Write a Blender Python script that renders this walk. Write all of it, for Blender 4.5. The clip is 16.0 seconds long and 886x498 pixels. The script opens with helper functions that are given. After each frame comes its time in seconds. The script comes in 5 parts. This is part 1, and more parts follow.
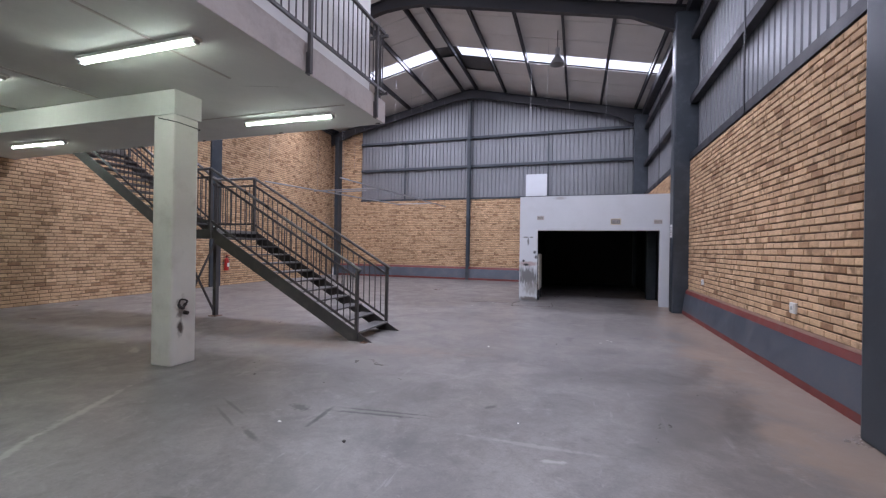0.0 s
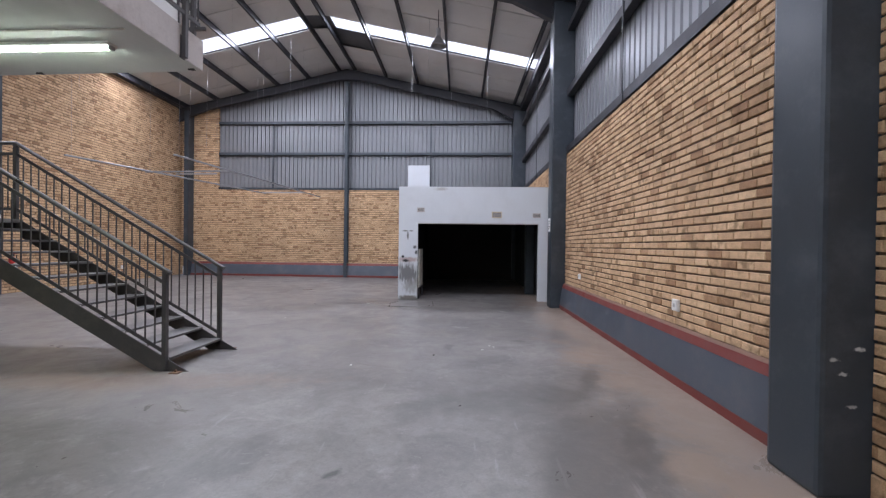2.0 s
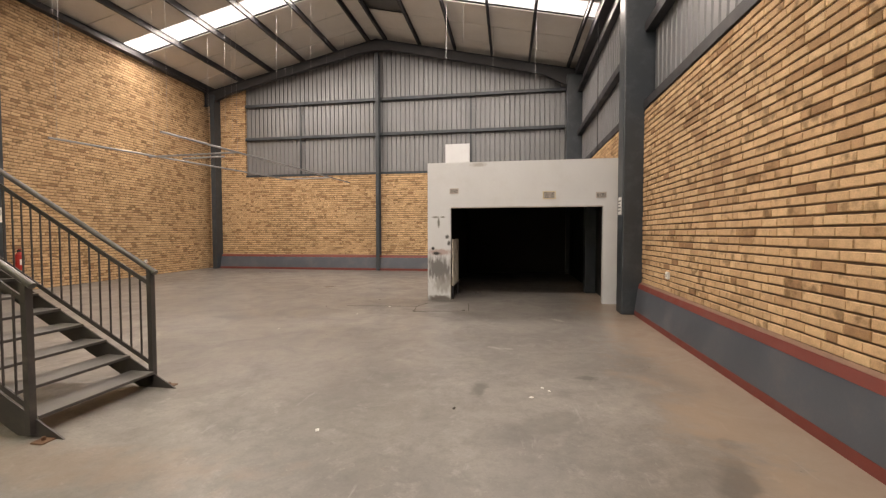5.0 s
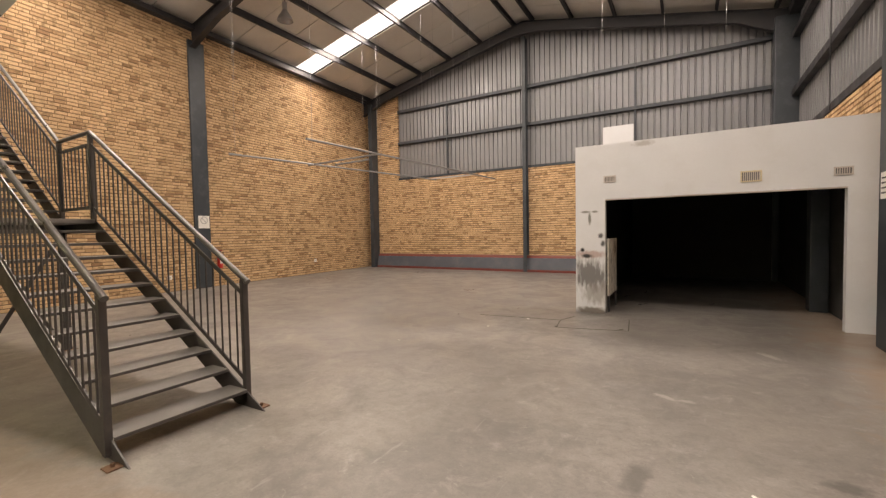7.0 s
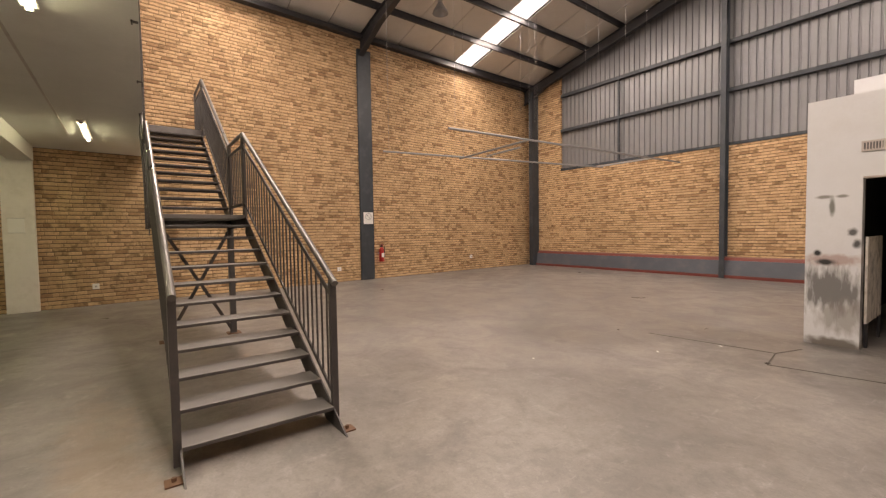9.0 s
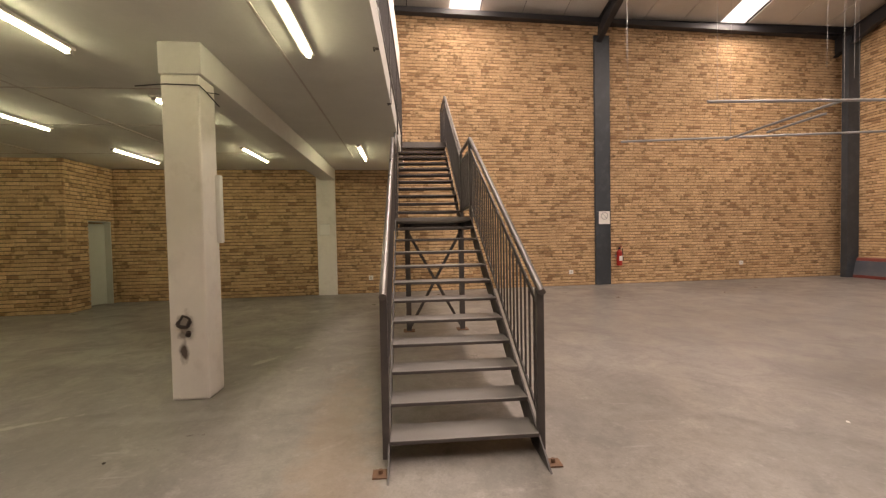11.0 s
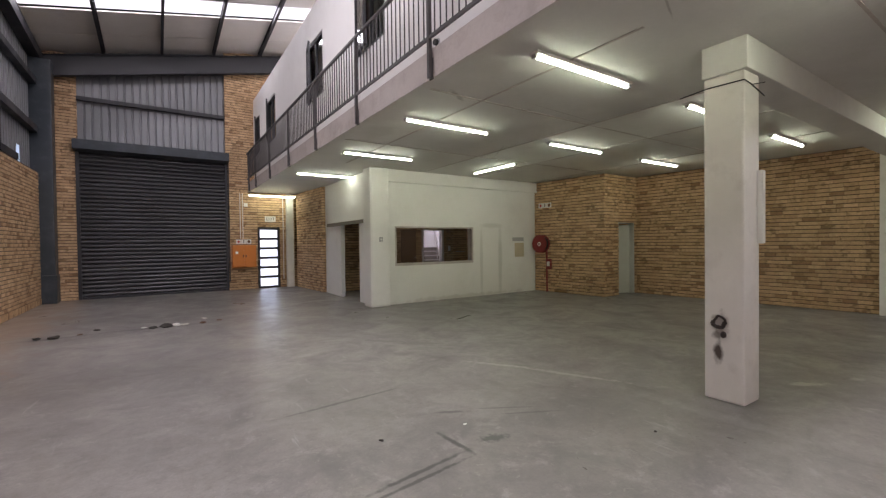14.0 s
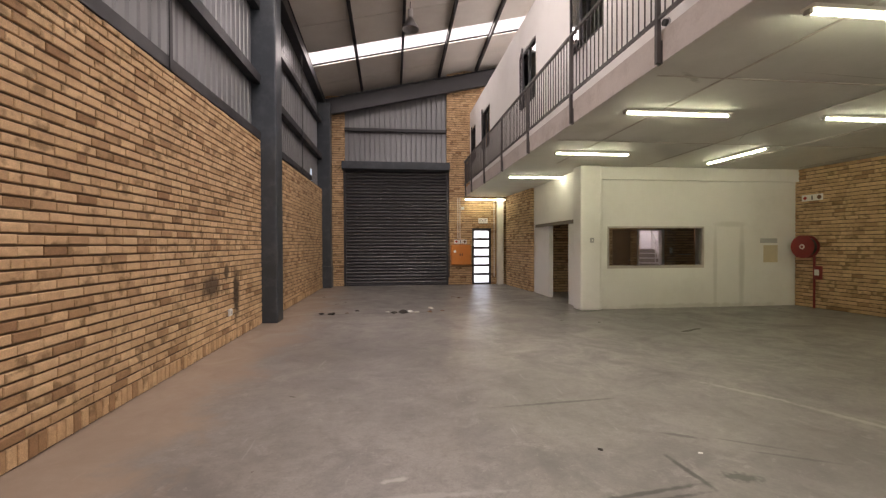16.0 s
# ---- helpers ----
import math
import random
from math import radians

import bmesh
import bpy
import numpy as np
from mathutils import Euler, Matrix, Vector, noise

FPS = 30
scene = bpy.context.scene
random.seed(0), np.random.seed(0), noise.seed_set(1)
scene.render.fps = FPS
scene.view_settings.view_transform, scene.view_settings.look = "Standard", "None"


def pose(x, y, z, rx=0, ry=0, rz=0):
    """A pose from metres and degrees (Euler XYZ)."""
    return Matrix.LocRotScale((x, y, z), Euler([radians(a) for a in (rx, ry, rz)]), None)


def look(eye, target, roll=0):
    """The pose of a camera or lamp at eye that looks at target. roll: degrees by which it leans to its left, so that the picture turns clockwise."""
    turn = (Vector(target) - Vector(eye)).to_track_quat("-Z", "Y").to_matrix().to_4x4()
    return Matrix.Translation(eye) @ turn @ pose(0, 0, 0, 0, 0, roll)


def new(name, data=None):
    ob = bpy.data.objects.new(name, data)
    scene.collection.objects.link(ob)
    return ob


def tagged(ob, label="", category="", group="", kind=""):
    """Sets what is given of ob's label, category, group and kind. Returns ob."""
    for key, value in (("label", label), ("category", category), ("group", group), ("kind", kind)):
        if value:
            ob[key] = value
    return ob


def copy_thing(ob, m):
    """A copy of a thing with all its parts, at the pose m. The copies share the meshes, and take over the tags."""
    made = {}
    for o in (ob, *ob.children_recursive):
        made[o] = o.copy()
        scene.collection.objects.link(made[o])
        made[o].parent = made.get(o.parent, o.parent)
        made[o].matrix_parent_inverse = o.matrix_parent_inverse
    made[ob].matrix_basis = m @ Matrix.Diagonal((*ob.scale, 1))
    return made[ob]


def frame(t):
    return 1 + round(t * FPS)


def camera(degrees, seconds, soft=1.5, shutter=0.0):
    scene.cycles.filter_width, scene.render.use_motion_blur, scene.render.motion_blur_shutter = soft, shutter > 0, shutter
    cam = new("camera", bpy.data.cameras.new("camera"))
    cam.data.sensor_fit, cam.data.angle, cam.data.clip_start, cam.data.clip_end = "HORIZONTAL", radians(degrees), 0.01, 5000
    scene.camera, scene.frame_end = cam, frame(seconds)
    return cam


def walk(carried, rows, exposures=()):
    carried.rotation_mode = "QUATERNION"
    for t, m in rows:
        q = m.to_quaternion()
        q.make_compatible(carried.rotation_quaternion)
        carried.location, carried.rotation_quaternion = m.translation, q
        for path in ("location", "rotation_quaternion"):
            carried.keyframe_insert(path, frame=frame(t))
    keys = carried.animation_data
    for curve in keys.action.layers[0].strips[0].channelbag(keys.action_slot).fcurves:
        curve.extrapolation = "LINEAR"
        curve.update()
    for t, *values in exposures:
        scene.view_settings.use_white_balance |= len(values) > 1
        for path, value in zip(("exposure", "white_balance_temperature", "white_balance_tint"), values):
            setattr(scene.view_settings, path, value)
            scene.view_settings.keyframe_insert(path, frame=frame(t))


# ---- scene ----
cam = camera(93.0, 16.0, soft=1.3)
PATH = [
    (0, (0.38, 0.893, 1.473), (-0.248, 2.791, 1.473), 0.9),
    (0.5, (0.35, 1.16, 1.493), (-0.004, 3.129, 1.495), 1.1),
    (1, (0.398, 1.465, 1.486), (0.155, 3.45, 1.487), 0.8),
    (1.5, (0.441, 1.782, 1.473), (0.26, 3.774, 1.466), 0.8),
    (2, (0.425, 2.149, 1.467), (0.319, 4.146, 1.451), 0.7),
    (2.5, (0.492, 2.518, 1.452), (0.409, 4.516, 1.418), 0.5),
    (3, (0.522, 2.866, 1.443), (0.437, 4.863, 1.391), 0.5),
    (3.2, (0.503, 3.021, 1.443), (0.421, 5.019, 1.387), 0.6),
    (5.5, (0.517, 4.564, 1.496), (0.054, 6.509, 1.419), -0.3),
    (6, (0.497, 4.88, 1.473), (-0.11, 6.785, 1.4), -0.4),
    (6.5, (0.452, 5.169, 1.502), (-0.324, 7.011, 1.425), -0.6),
    (7, (0.488, 5.483, 1.519), (-0.533, 7.202, 1.443), -1.0),
    (7.5, (0.448, 5.778, 1.517), (-0.695, 7.417, 1.436), -0.4),
    (8, (0.351, 6.08, 1.516), (-0.914, 7.627, 1.428), -0.0),
    (8.2, (0.337, 6.2, 1.51), (-1.015, 7.671, 1.417), -0.4),
    (10.3, (-0.14, 6.842, 1.497), (-2.035, 7.477, 1.435), -0.5),
    (10.5, (-0.153, 6.879, 1.502), (-2.088, 7.378, 1.437), -0.8),
    (11, (-0.166, 6.9, 1.499), (-2.158, 7.068, 1.441), -1.1),
    (11.5, (-0.158, 6.858, 1.499), (-2.142, 6.614, 1.449), -1.2),
    (12, (-0.127, 6.804, 1.501), (-2.013, 6.14, 1.459), -0.9),
    (12.5, (-0.086, 6.76, 1.505), (-1.812, 5.749, 1.462), -0.7),
    (13, (-0.038, 6.709, 1.518), (-1.577, 5.432, 1.477), -0.8),
    (13.5, (0.007, 6.67, 1.516), (-1.336, 5.189, 1.481), -0.7),
    (14, (0.056, 6.653, 1.523), (-1.049, 4.986, 1.493), -0.7),
    (14.5, (0.066, 6.642, 1.514), (-0.796, 4.838, 1.49), -0.5),
    (15, (0.125, 6.643, 1.514), (-0.484, 4.737, 1.49), -0.4),
    (15.5, (0.153, 6.647, 1.521), (-0.243, 4.687, 1.497), -0.3),
    (16, (0.191, 6.668, 1.537), (-0.028, 4.68, 1.515), -0.2),
]

EXPOSURES = [
    (0.0, -0.14, 5800, 25), (0.5, -0.03, 5850, 21), (1.5, -0.05, 5880, 20), (2.2, 0.0, 5870, 19), (3.2, 0.02, 6150, 20), (5.3, 0.10, 8550, 18), (8.0, 0.09, 8800, 23),
    (11.0, 0.03, 8950, 26), (12.5, 0.03, 7850, 25), (13.5, -0.01, 6700, 25), (14.3, 0.07, 6650, 25), (15.0, 0.11, 7200, 26), (16.0, 0.08, 7700, 26),
]
walk(cam, [(t, look(eye, target, roll)) for t, eye, target, roll in PATH], EXPOSURES)

# ---- light ----
world = bpy.data.worlds.new("sky")
scene.world = world
world.use_nodes = True
wn = world.node_tree.nodes
sky = wn.new("ShaderNodeTexSky")
sky.sky_type = "NISHITA"
sky.sun_disc = False
sky.sun_elevation, sky.sun_rotation = radians(55), radians(200)
world.node_tree.links.new(sky.outputs[0], wn["Background"].inputs[0])
wn["Background"].inputs[1].default_value = 0.12
sun = new("sun", bpy.data.lights.new("sun", "SUN"))
sun.data.energy, sun.data.angle, sun.data.color = 5.0, radians(0.5), (1.0, 0.96, 0.9)
sun.matrix_world = look((0, 0, 30), (6, -17, -12))

RIDGE_X, RIDGE_Z, FALL = -4.87, 9.40, 0.22      # underside of the roof lining
EAST, SOUTH, NORTH = 2.81, -9.16, 20.85         # inner faces of the outer walls


def roof_z(x):
    return RIDGE_Z - FALL * abs(x - RIDGE_X)


def sag(y):
    """The roof falls a little towards the south end."""
    return 0.083 * max(0.0, 0.1 - y)



ang = math.degrees(math.atan(0.06))            # turn of the west wall


def west(y):
    return -11.6 - 0.06 * (y - 3.5)


SKYLIGHTS = [(-6.98, -6.2), (0.2, 1.08), (8.2, 9.08), (16.42, 17.3)]
SKY_POWER = 420
for y0, y1 in SKYLIGHTS:
    for x0, x1 in ((-12.1, -5.4), (-4.3, 2.7)):
        xm, ym = (x0 + x1) / 2, (y0 + y1) / 2
        lamp = new("skylight_lamp", bpy.data.lights.new("skylight_lamp", "AREA"))
        lamp.data.shape, lamp.data.size, lamp.data.size_y = "RECTANGLE", x1 - x0, y1 - y0 - 0.06
        lamp.data.energy, lamp.data.color = SKY_POWER * (0.34 if ym < -5 else 1.12), (0.93, 0.96, 1.0)
        tilt = math.degrees(math.atan(FALL)) * (1 if xm > RIDGE_X else -1)
        lamp.matrix_world = pose(xm, ym, roof_z(xm) - sag(ym) + 0.01, 0, tilt, 0)

# ---- materials ----


def material(name, base, rough=0.6, metal=0.0, spread=0.12, scale=6.0, fine=60.0, bump=0.15, depth=0.004, dark=None, dark_scale=1.2, dark_amount=0.0, rough_spread=0.12, spec=0.5):
    """Painted, cast or rolled surface: broad and fine variation of colour, stains, relief."""
    m = bpy.data.materials.new(name)
    m.use_nodes = True
    nt = m.node_tree
    b = nt.nodes["Principled BSDF"]
    b.inputs["Metallic"].default_value = metal
    b.inputs["Specular IOR Level"].default_value = spec
    co = nt.nodes.new("ShaderNodeTexCoord")

    def noise_of(s, detail, rgh=0.6):
        n = nt.nodes.new("ShaderNodeTexNoise")
        n.inputs["Scale"].default_value, n.inputs["Detail"].default_value, n.inputs["Roughness"].default_value = s, detail, rgh
        nt.links.new(co.outputs["Object"], n.inputs["Vector"])
        return n.outputs["Fac"]

    def mixed(fac, a, c, mode="MIX"):
        x = nt.nodes.new("ShaderNodeMix")
        x.data_type, x.blend_type = "RGBA", mode
        for key, v in ((0, fac), (6, a), (7, c)):
            if hasattr(v, "is_linked"):
                nt.links.new(v, x.inputs[key])
            else:
                x.inputs[key].default_value = v
        return x.outputs[2]

    def ramp(fac, lo, hi, a, c):
        r = nt.nodes.new("ShaderNodeMapRange")
        nt.links.new(fac, r.inputs[0])
        for key, v in ((1, lo), (2, hi), (3, a), (4, c)):
            r.inputs[key].default_value = v
        return r.outputs[0]

    big, small = noise_of(scale, 5), noise_of(fine, 4)
    lo = tuple(c * (1 - spread) for c in base) + (1,)
    hi = tuple(min(1, c * (1 + spread)) for c in base) + (1,)
    col = mixed(ramp(big, 0.3, 0.7, 0, 1), lo, hi)
    col = mixed(ramp(small, 0.35, 0.75, 0, 0.35), col, tuple(c * (1 - 1.6 * spread) for c in base) + (1,))
    if dark:
        col = mixed(ramp(noise_of(dark_scale, 8, 0.7), 0.5, 0.78, 0, dark_amount), col, dark + (1,))
    nt.links.new(col, b.inputs["Base Color"])
    nt.links.new(ramp(big, 0.3, 0.7, max(0.05, rough - rough_spread), min(1, rough + rough_spread)), b.inputs["Roughness"])
    if bump:
        bp = nt.nodes.new("ShaderNodeBump")
        bp.inputs["Strength"].default_value, bp.inputs["Distance"].default_value = bump, depth
        nt.links.new(small, bp.inputs["Height"])
        nt.links.new(bp.outputs[0], b.inputs["Normal"])
    return m


def brick_material():
    m = bpy.data.materials.new("face_brick")
    m.use_nodes = True
    nt = m.node_tree
    b = nt.nodes["Principled BSDF"]
    N, L = nt.nodes.new, nt.links.new
    info, geo, co = N("ShaderNodeObjectInfo"), N("ShaderNodeNewGeometry"), N("ShaderNodeTexCoord")
    add = N("ShaderNodeMath"); add.operation = "ADD"
    L(info.outputs["Random"], add.inputs[0]); L(geo.outputs["Random Per Island"], add.inputs[1])
    fr = N("ShaderNodeMath"); fr.operation = "FRACT"; L(add.outputs[0], fr.inputs[0])
    ramp = N("ShaderNodeValToRGB")
    el = ramp.color_ramp.elements
    el[0].position, el[0].color = 0.0, (0.34, 0.195, 0.105, 1)
    el[1].position, el[1].color = 1.0, (0.70, 0.485, 0.285, 1)
    for p, c in ((0.05, (0.40, 0.24, 0.13, 1)), (0.12, (0.50, 0.318, 0.178, 1)), (0.3, (0.58, 0.382, 0.218, 1)), (0.6, (0.62, 0.412, 0.238, 1)), (0.85, (0.655, 0.443, 0.258, 1))):
        e = el.new(p)
        e.color = c
    L(fr.outputs[0], ramp.inputs[0])
    mp = N("ShaderNodeVectorMath"); mp.operation = "ADD"
    L(geo.outputs["Position"], mp.inputs[0])
    off = N("ShaderNodeVectorMath"); off.operation = "SCALE"; off.inputs[0].default_value = (7, 11, 5)
    L(fr.outputs[0], off.inputs["Scale"]); L(off.outputs[0], mp.inputs[1])
    n1 = N("ShaderNodeTexNoise"); n1.inputs["Scale"].default_value, n1.inputs["Detail"].default_value = 14, 5
    n2 = N("ShaderNodeTexNoise"); n2.inputs["Scale"].default_value, n2.inputs["Detail"].default_value = 130, 3
    n3 = N("ShaderNodeTexNoise"); n3.inputs["Scale"].default_value, n3.inputs["Detail"].default_value = 0.5, 5
    n4 = N("ShaderNodeTexNoise"); n4.inputs["Scale"].default_value, n4.inputs["Detail"].default_value = 8, 3
    L(mp.outputs[0], n4.inputs["Vector"])
    L(mp.outputs[0], n1.inputs["Vector"]); L(geo.outputs["Position"], n2.inputs["Vector"]); L(geo.outputs["Position"], n3.inputs["Vector"])

    def mul(col, fac, lo, hi, a, c):
        r = N("ShaderNodeMapRange"); L(fac, r.inputs[0])
        for k, v in ((1, lo), (2, hi), (3, a), (4, c)):
            r.inputs[k].default_value = v
        x = N("ShaderNodeMix"); x.data_type, x.blend_type = "RGBA", "MULTIPLY"
        x.inputs[0].default_value = 1
        g = N("ShaderNodeCombineColor")
        for k in range(3):
            L(r.outputs[0], g.inputs[k])
        L(col, x.inputs[6]); L(g.outputs[0], x.inputs[7])
        return x.outputs[2]
    # kiln flashes: dark smoky patches on some of the bricks
    r2 = N("ShaderNodeMath"); r2.operation = "MULTIPLY"; r2.inputs[1].default_value = 37.3; L(fr.outputs[0], r2.inputs[0])
    r3 = N("ShaderNodeMath"); r3.operation = "FRACT"; L(r2.outputs[0], r3.inputs[0])
    r4 = N("ShaderNodeMath"); r4.operation = "MULTIPLY_ADD"; r4.inputs[1].default_value = 0.34; L(r3.outputs[0], r4.inputs[0]); L(n4.outputs["Fac"], r4.inputs[2])
    r5 = N("ShaderNodeMapRange"); L(r4.outputs[0], r5.inputs[0])
    for k, v in ((1, 0.79), (2, 0.93), (3, 0.0), (4, 0.68)):
        r5.inputs[k].default_value = v
    fl = N("ShaderNodeMix"); fl.data_type = "RGBA"
    L(r5.outputs[0], fl.inputs[0]); L(ramp.outputs[0], fl.inputs[6]); fl.inputs[7].default_value = (0.19, 0.115, 0.055, 1)
    col = mul(fl.outputs[2], n1.outputs["Fac"], 0.3, 0.66, 0.88, 1.10)
    col = mul(col, n2.outputs["Fac"], 0.35, 0.7, 0.82, 1.06)
    col = mul(col, n3.outputs["Fac"], 0.35, 0.7, 0.90, 1.08)
    L(col, b.inputs["Base Color"])
    b.inputs["Roughness"].default_value = 0.85
    b.inputs["Specular IOR Level"].default_value = 0.3
    bp = N("ShaderNodeBump"); bp.inputs["Strength"].default_value, bp.inputs["Distance"].default_value = 0.5, 0.004
    L(n2.outputs["Fac"], bp.inputs["Height"]); L(bp.outputs[0], b.inputs["Normal"])
    return m


def floor_material():
    m = bpy.data.materials.new("worn_concrete_floor")
    m.use_nodes = True
    nt = m.node_tree
    b = nt.nodes["Principled BSDF"]
    N, L = nt.nodes.new, nt.links.new
    geo = N("ShaderNodeNewGeometry")

    def tex(scale, detail, rgh=0.6, dist=0.0, sx=1.0, sy=1.0):
        mp = N("ShaderNodeMapping"); mp.inputs["Scale"].default_value = (sx, sy, 1)
        L(geo.outputs["Position"], mp.inputs[0])
        n = N("ShaderNodeTexNoise")
        n.inputs["Scale"].default_value, n.inputs["Detail"].default_value = scale, detail
        n.inputs["Roughness"].default_value, n.inputs["Distortion"].default_value = rgh, dist
        L(mp.outputs[0], n.inputs["Vector"])
        return n.outputs["Fac"]

    def rng(fac, lo, hi, a=0.0, c=1.0):
        r = N("ShaderNodeMapRange"); L(fac, r.inputs[0])
        for k, v in ((1, lo), (2, hi), (3, a), (4, c)):
            r.inputs[k].default_value = v
        return r.outputs[0]

    def mix(fac, a, c):
        x = N("ShaderNodeMix"); x.data_type = "RGBA"
        for k, v in ((0, fac), (6, a), (7, c)):
            if hasattr(v, "is_linked"):
                L(v, x.inputs[k])
            else:
                x.inputs[k].default_value = v
        return x.outputs[2]

    def calc(op, a, c):
        x = N("ShaderNodeMath"); x.operation = op
        for k, v in ((0, a), (1, c)):
            if hasattr(v, "is_linked"):
                L(v, x.inputs[k])
            else:
                x.inputs[k].default_value = v
        return x.outputs[0]
    broad, mid, fine = tex(0.35, 6, 0.55, 0.4), tex(1.6, 8, 0.65, 0.6), tex(55, 4)
    col = mix(rng(broad, 0.35, 0.65), (0.17, 0.157, 0.143, 1), (0.305, 0.283, 0.26, 1))
    col = mix(rng(mid, 0.40, 0.66, 0, 0.6), col, (0.145, 0.136, 0.13, 1))
    col = mix(rng(tex(0.8, 9, 0.7, 1.0), 0.54, 0.7, 0, 0.55), col, (0.10, 0.096, 0.093, 1))
    col = mix(rng(tex(3.2, 9, 0.7, 0.5), 0.56, 0.7, 0, 0.6), col, (0.36, 0.335, 0.31, 1))
    col = mix(rng(tex(7.5, 9, 0.72, 0.3), 0.45, 0.68, 0, 0.5), col, (0.125, 0.116, 0.108, 1))
    col = mix(rng(tex(13, 7, 0.7, 0.8), 0.6, 0.68, 0, 0.35), col, (0.37, 0.35, 0.325, 1))
    col = mix(rng(tex(24, 6, 0.75, 0.4), 0.5, 0.72, 0, 0.4), col, (0.11, 0.103, 0.098, 1))
    col = mix(rng(fine, 0.35, 0.7, 0, 0.3), col, (0.13, 0.124, 0.118, 1))
    col = mix(rng(tex(2.2, 4, 0.6, 0.2, 5.0, 0.6), 0.66, 0.72, 0, 0.35), col, (0.36, 0.345, 0.33, 1))
    sep = N("ShaderNodeSeparateXYZ"); L(geo.outputs["Position"], sep.inputs[0])
    # ochre dust swept against the east wall
    edge = calc("ADD", sep.outputs[0], calc("MULTIPLY", rng(mid, 0.3, 0.7, -0.5, 0.5), 1.0))
    col = mix(calc("MULTIPLY", rng(edge, 1.72, 2.25), 0.7), col, (0.295, 0.222, 0.165, 1))
    L(col, b.inputs["Base Color"])
    L(rng(calc("ADD", mid, calc("MULTIPLY", broad, 0.5)), 0.5, 1.0, 0.25, 0.52), b.inputs["Roughness"])
    b.inputs["Specular IOR Level"].default_value = 0.4
    bp = N("ShaderNodeBump"); bp.inputs["Strength"].default_value, bp.inputs["Distance"].default_value = 0.12, 0.004
    L(fine, bp.inputs["Height"]); L(bp.outputs[0], b.inputs["Normal"])
    return m


def glow(name, colour, strength):
    m = bpy.data.materials.new(name)
    m.use_nodes = True
    b = m.node_tree.nodes["Principled BSDF"]
    b.inputs["Base Color"].default_value = (0.8, 0.8, 0.8, 1)
    b.inputs["Emission Color"].default_value = (*colour, 1)
    b.inputs["Emission Strength"].default_value = strength
    return m


def glass(name, colour, rough=0.02, transmit=1.0):
    m = bpy.data.materials.new(name)
    m.use_nodes = True
    b = m.node_tree.nodes["Principled BSDF"]
    b.inputs["Base Color"].default_value = (*colour, 1)
    b.inputs["Roughness"].default_value = rough
    b.inputs["Transmission Weight"].default_value = transmit
    b.inputs["IOR"].default_value = 1.45
    return m


BRICK = brick_material()
FLOOR = floor_material()
MORTAR = material("mortar", (0.13, 0.084, 0.053), 0.95, spread=0.2, scale=3, fine=90, bump=0.4)
WHITE = material("white_wall_paint", (0.80, 0.79, 0.76), 0.62, spread=0.03, scale=1.2, fine=30, bump=0.06, dark=(0.45, 0.42, 0.37), dark_scale=0.9, dark_amount=0.22)
SOFFIT = material("painted_concrete_soffit", (0.64, 0.635, 0.595), 0.7, spread=0.06, scale=1.4, fine=25, bump=0.12, dark=(0.42, 0.41, 0.37), dark_scale=1.1, dark_amount=0.35)
FASCIA = material("painted_concrete_fascia", (0.50, 0.455, 0.42), 0.75, spread=0.12, scale=1.5, fine=30, bump=0.2, dark=(0.28, 0.22, 0.18), dark_scale=2.2, dark_amount=0.75)
COLUMN_WHITE = material("scuffed_white_column_paint", (0.74, 0.71, 0.66), 0.6, spread=0.06, scale=2.5, fine=40, bump=0.12, dark=(0.33, 0.28, 0.22), dark_scale=1.8, dark_amount=0.5)
STEEL_BLUE = material("blue_grey_steel_paint", (0.037, 0.047, 0.057), 0.42, spread=0.15, scale=1.5, fine=35, bump=0.08, dark=(0.12, 0.13, 0.14), dark_scale=3, dark_amount=0.4)
STEEL_DARK = material("dark_grey_steel_paint", (0.026, 0.026, 0.030), 0.5, spread=0.15, scale=2, fine=40, bump=0.05)
STAIR_STEEL = material("charcoal_stair_paint", (0.062, 0.056, 0.055), 0.45, spread=0.15, scale=3, fine=60, bump=0.08, dark=(0.2, 0.17, 0.14), dark_scale=4, dark_amount=0.3)
RAIL_WORN = material("handrail_worn_to_metal", (0.13, 0.12, 0.115), 0.38, metal=0.5, spread=0.25, scale=5, fine=60, bump=0.05)
TREAD = material("worn_tread_plate", (0.175, 0.165, 0.16), 0.42, metal=0.2, spread=0.2, scale=4, fine=80, bump=0.12, dark=(0.22, 0.2, 0.18), dark_scale=3, dark_amount=0.3)
CLAD = material("galvanised_cladding", (0.205, 0.21, 0.22), 0.42, metal=0.3, spread=0.06, scale=0.8, fine=12, bump=0.02, dark=(0.3, 0.3, 0.32), dark_scale=0.6, dark_amount=0.4)
LINING = material("roof_lining_board", (0.62, 0.60, 0.57), 0.8, spread=0.08, scale=0.6, fine=20, bump=0.06, dark=(0.42, 0.38, 0.34), dark_scale=0.5, dark_amount=0.45)
# near-black tone that puts the store room's shade into colour
STORE_SHADE = material("store_shade_tone", (0.03, 0.029, 0.028), 0.8, spread=0.3, scale=1.5)
JOINT = material("lining_joint_strip", (0.10, 0.10, 0.10), 0.6)
PLINTH_BLUE = material("blue_grey_plinth_paint", (0.075, 0.088, 0.108), 0.5, spread=0.12, scale=2, fine=40, bump=0.15, dark=(0.2, 0.16, 0.14), dark_scale=2, dark_amount=0.35)
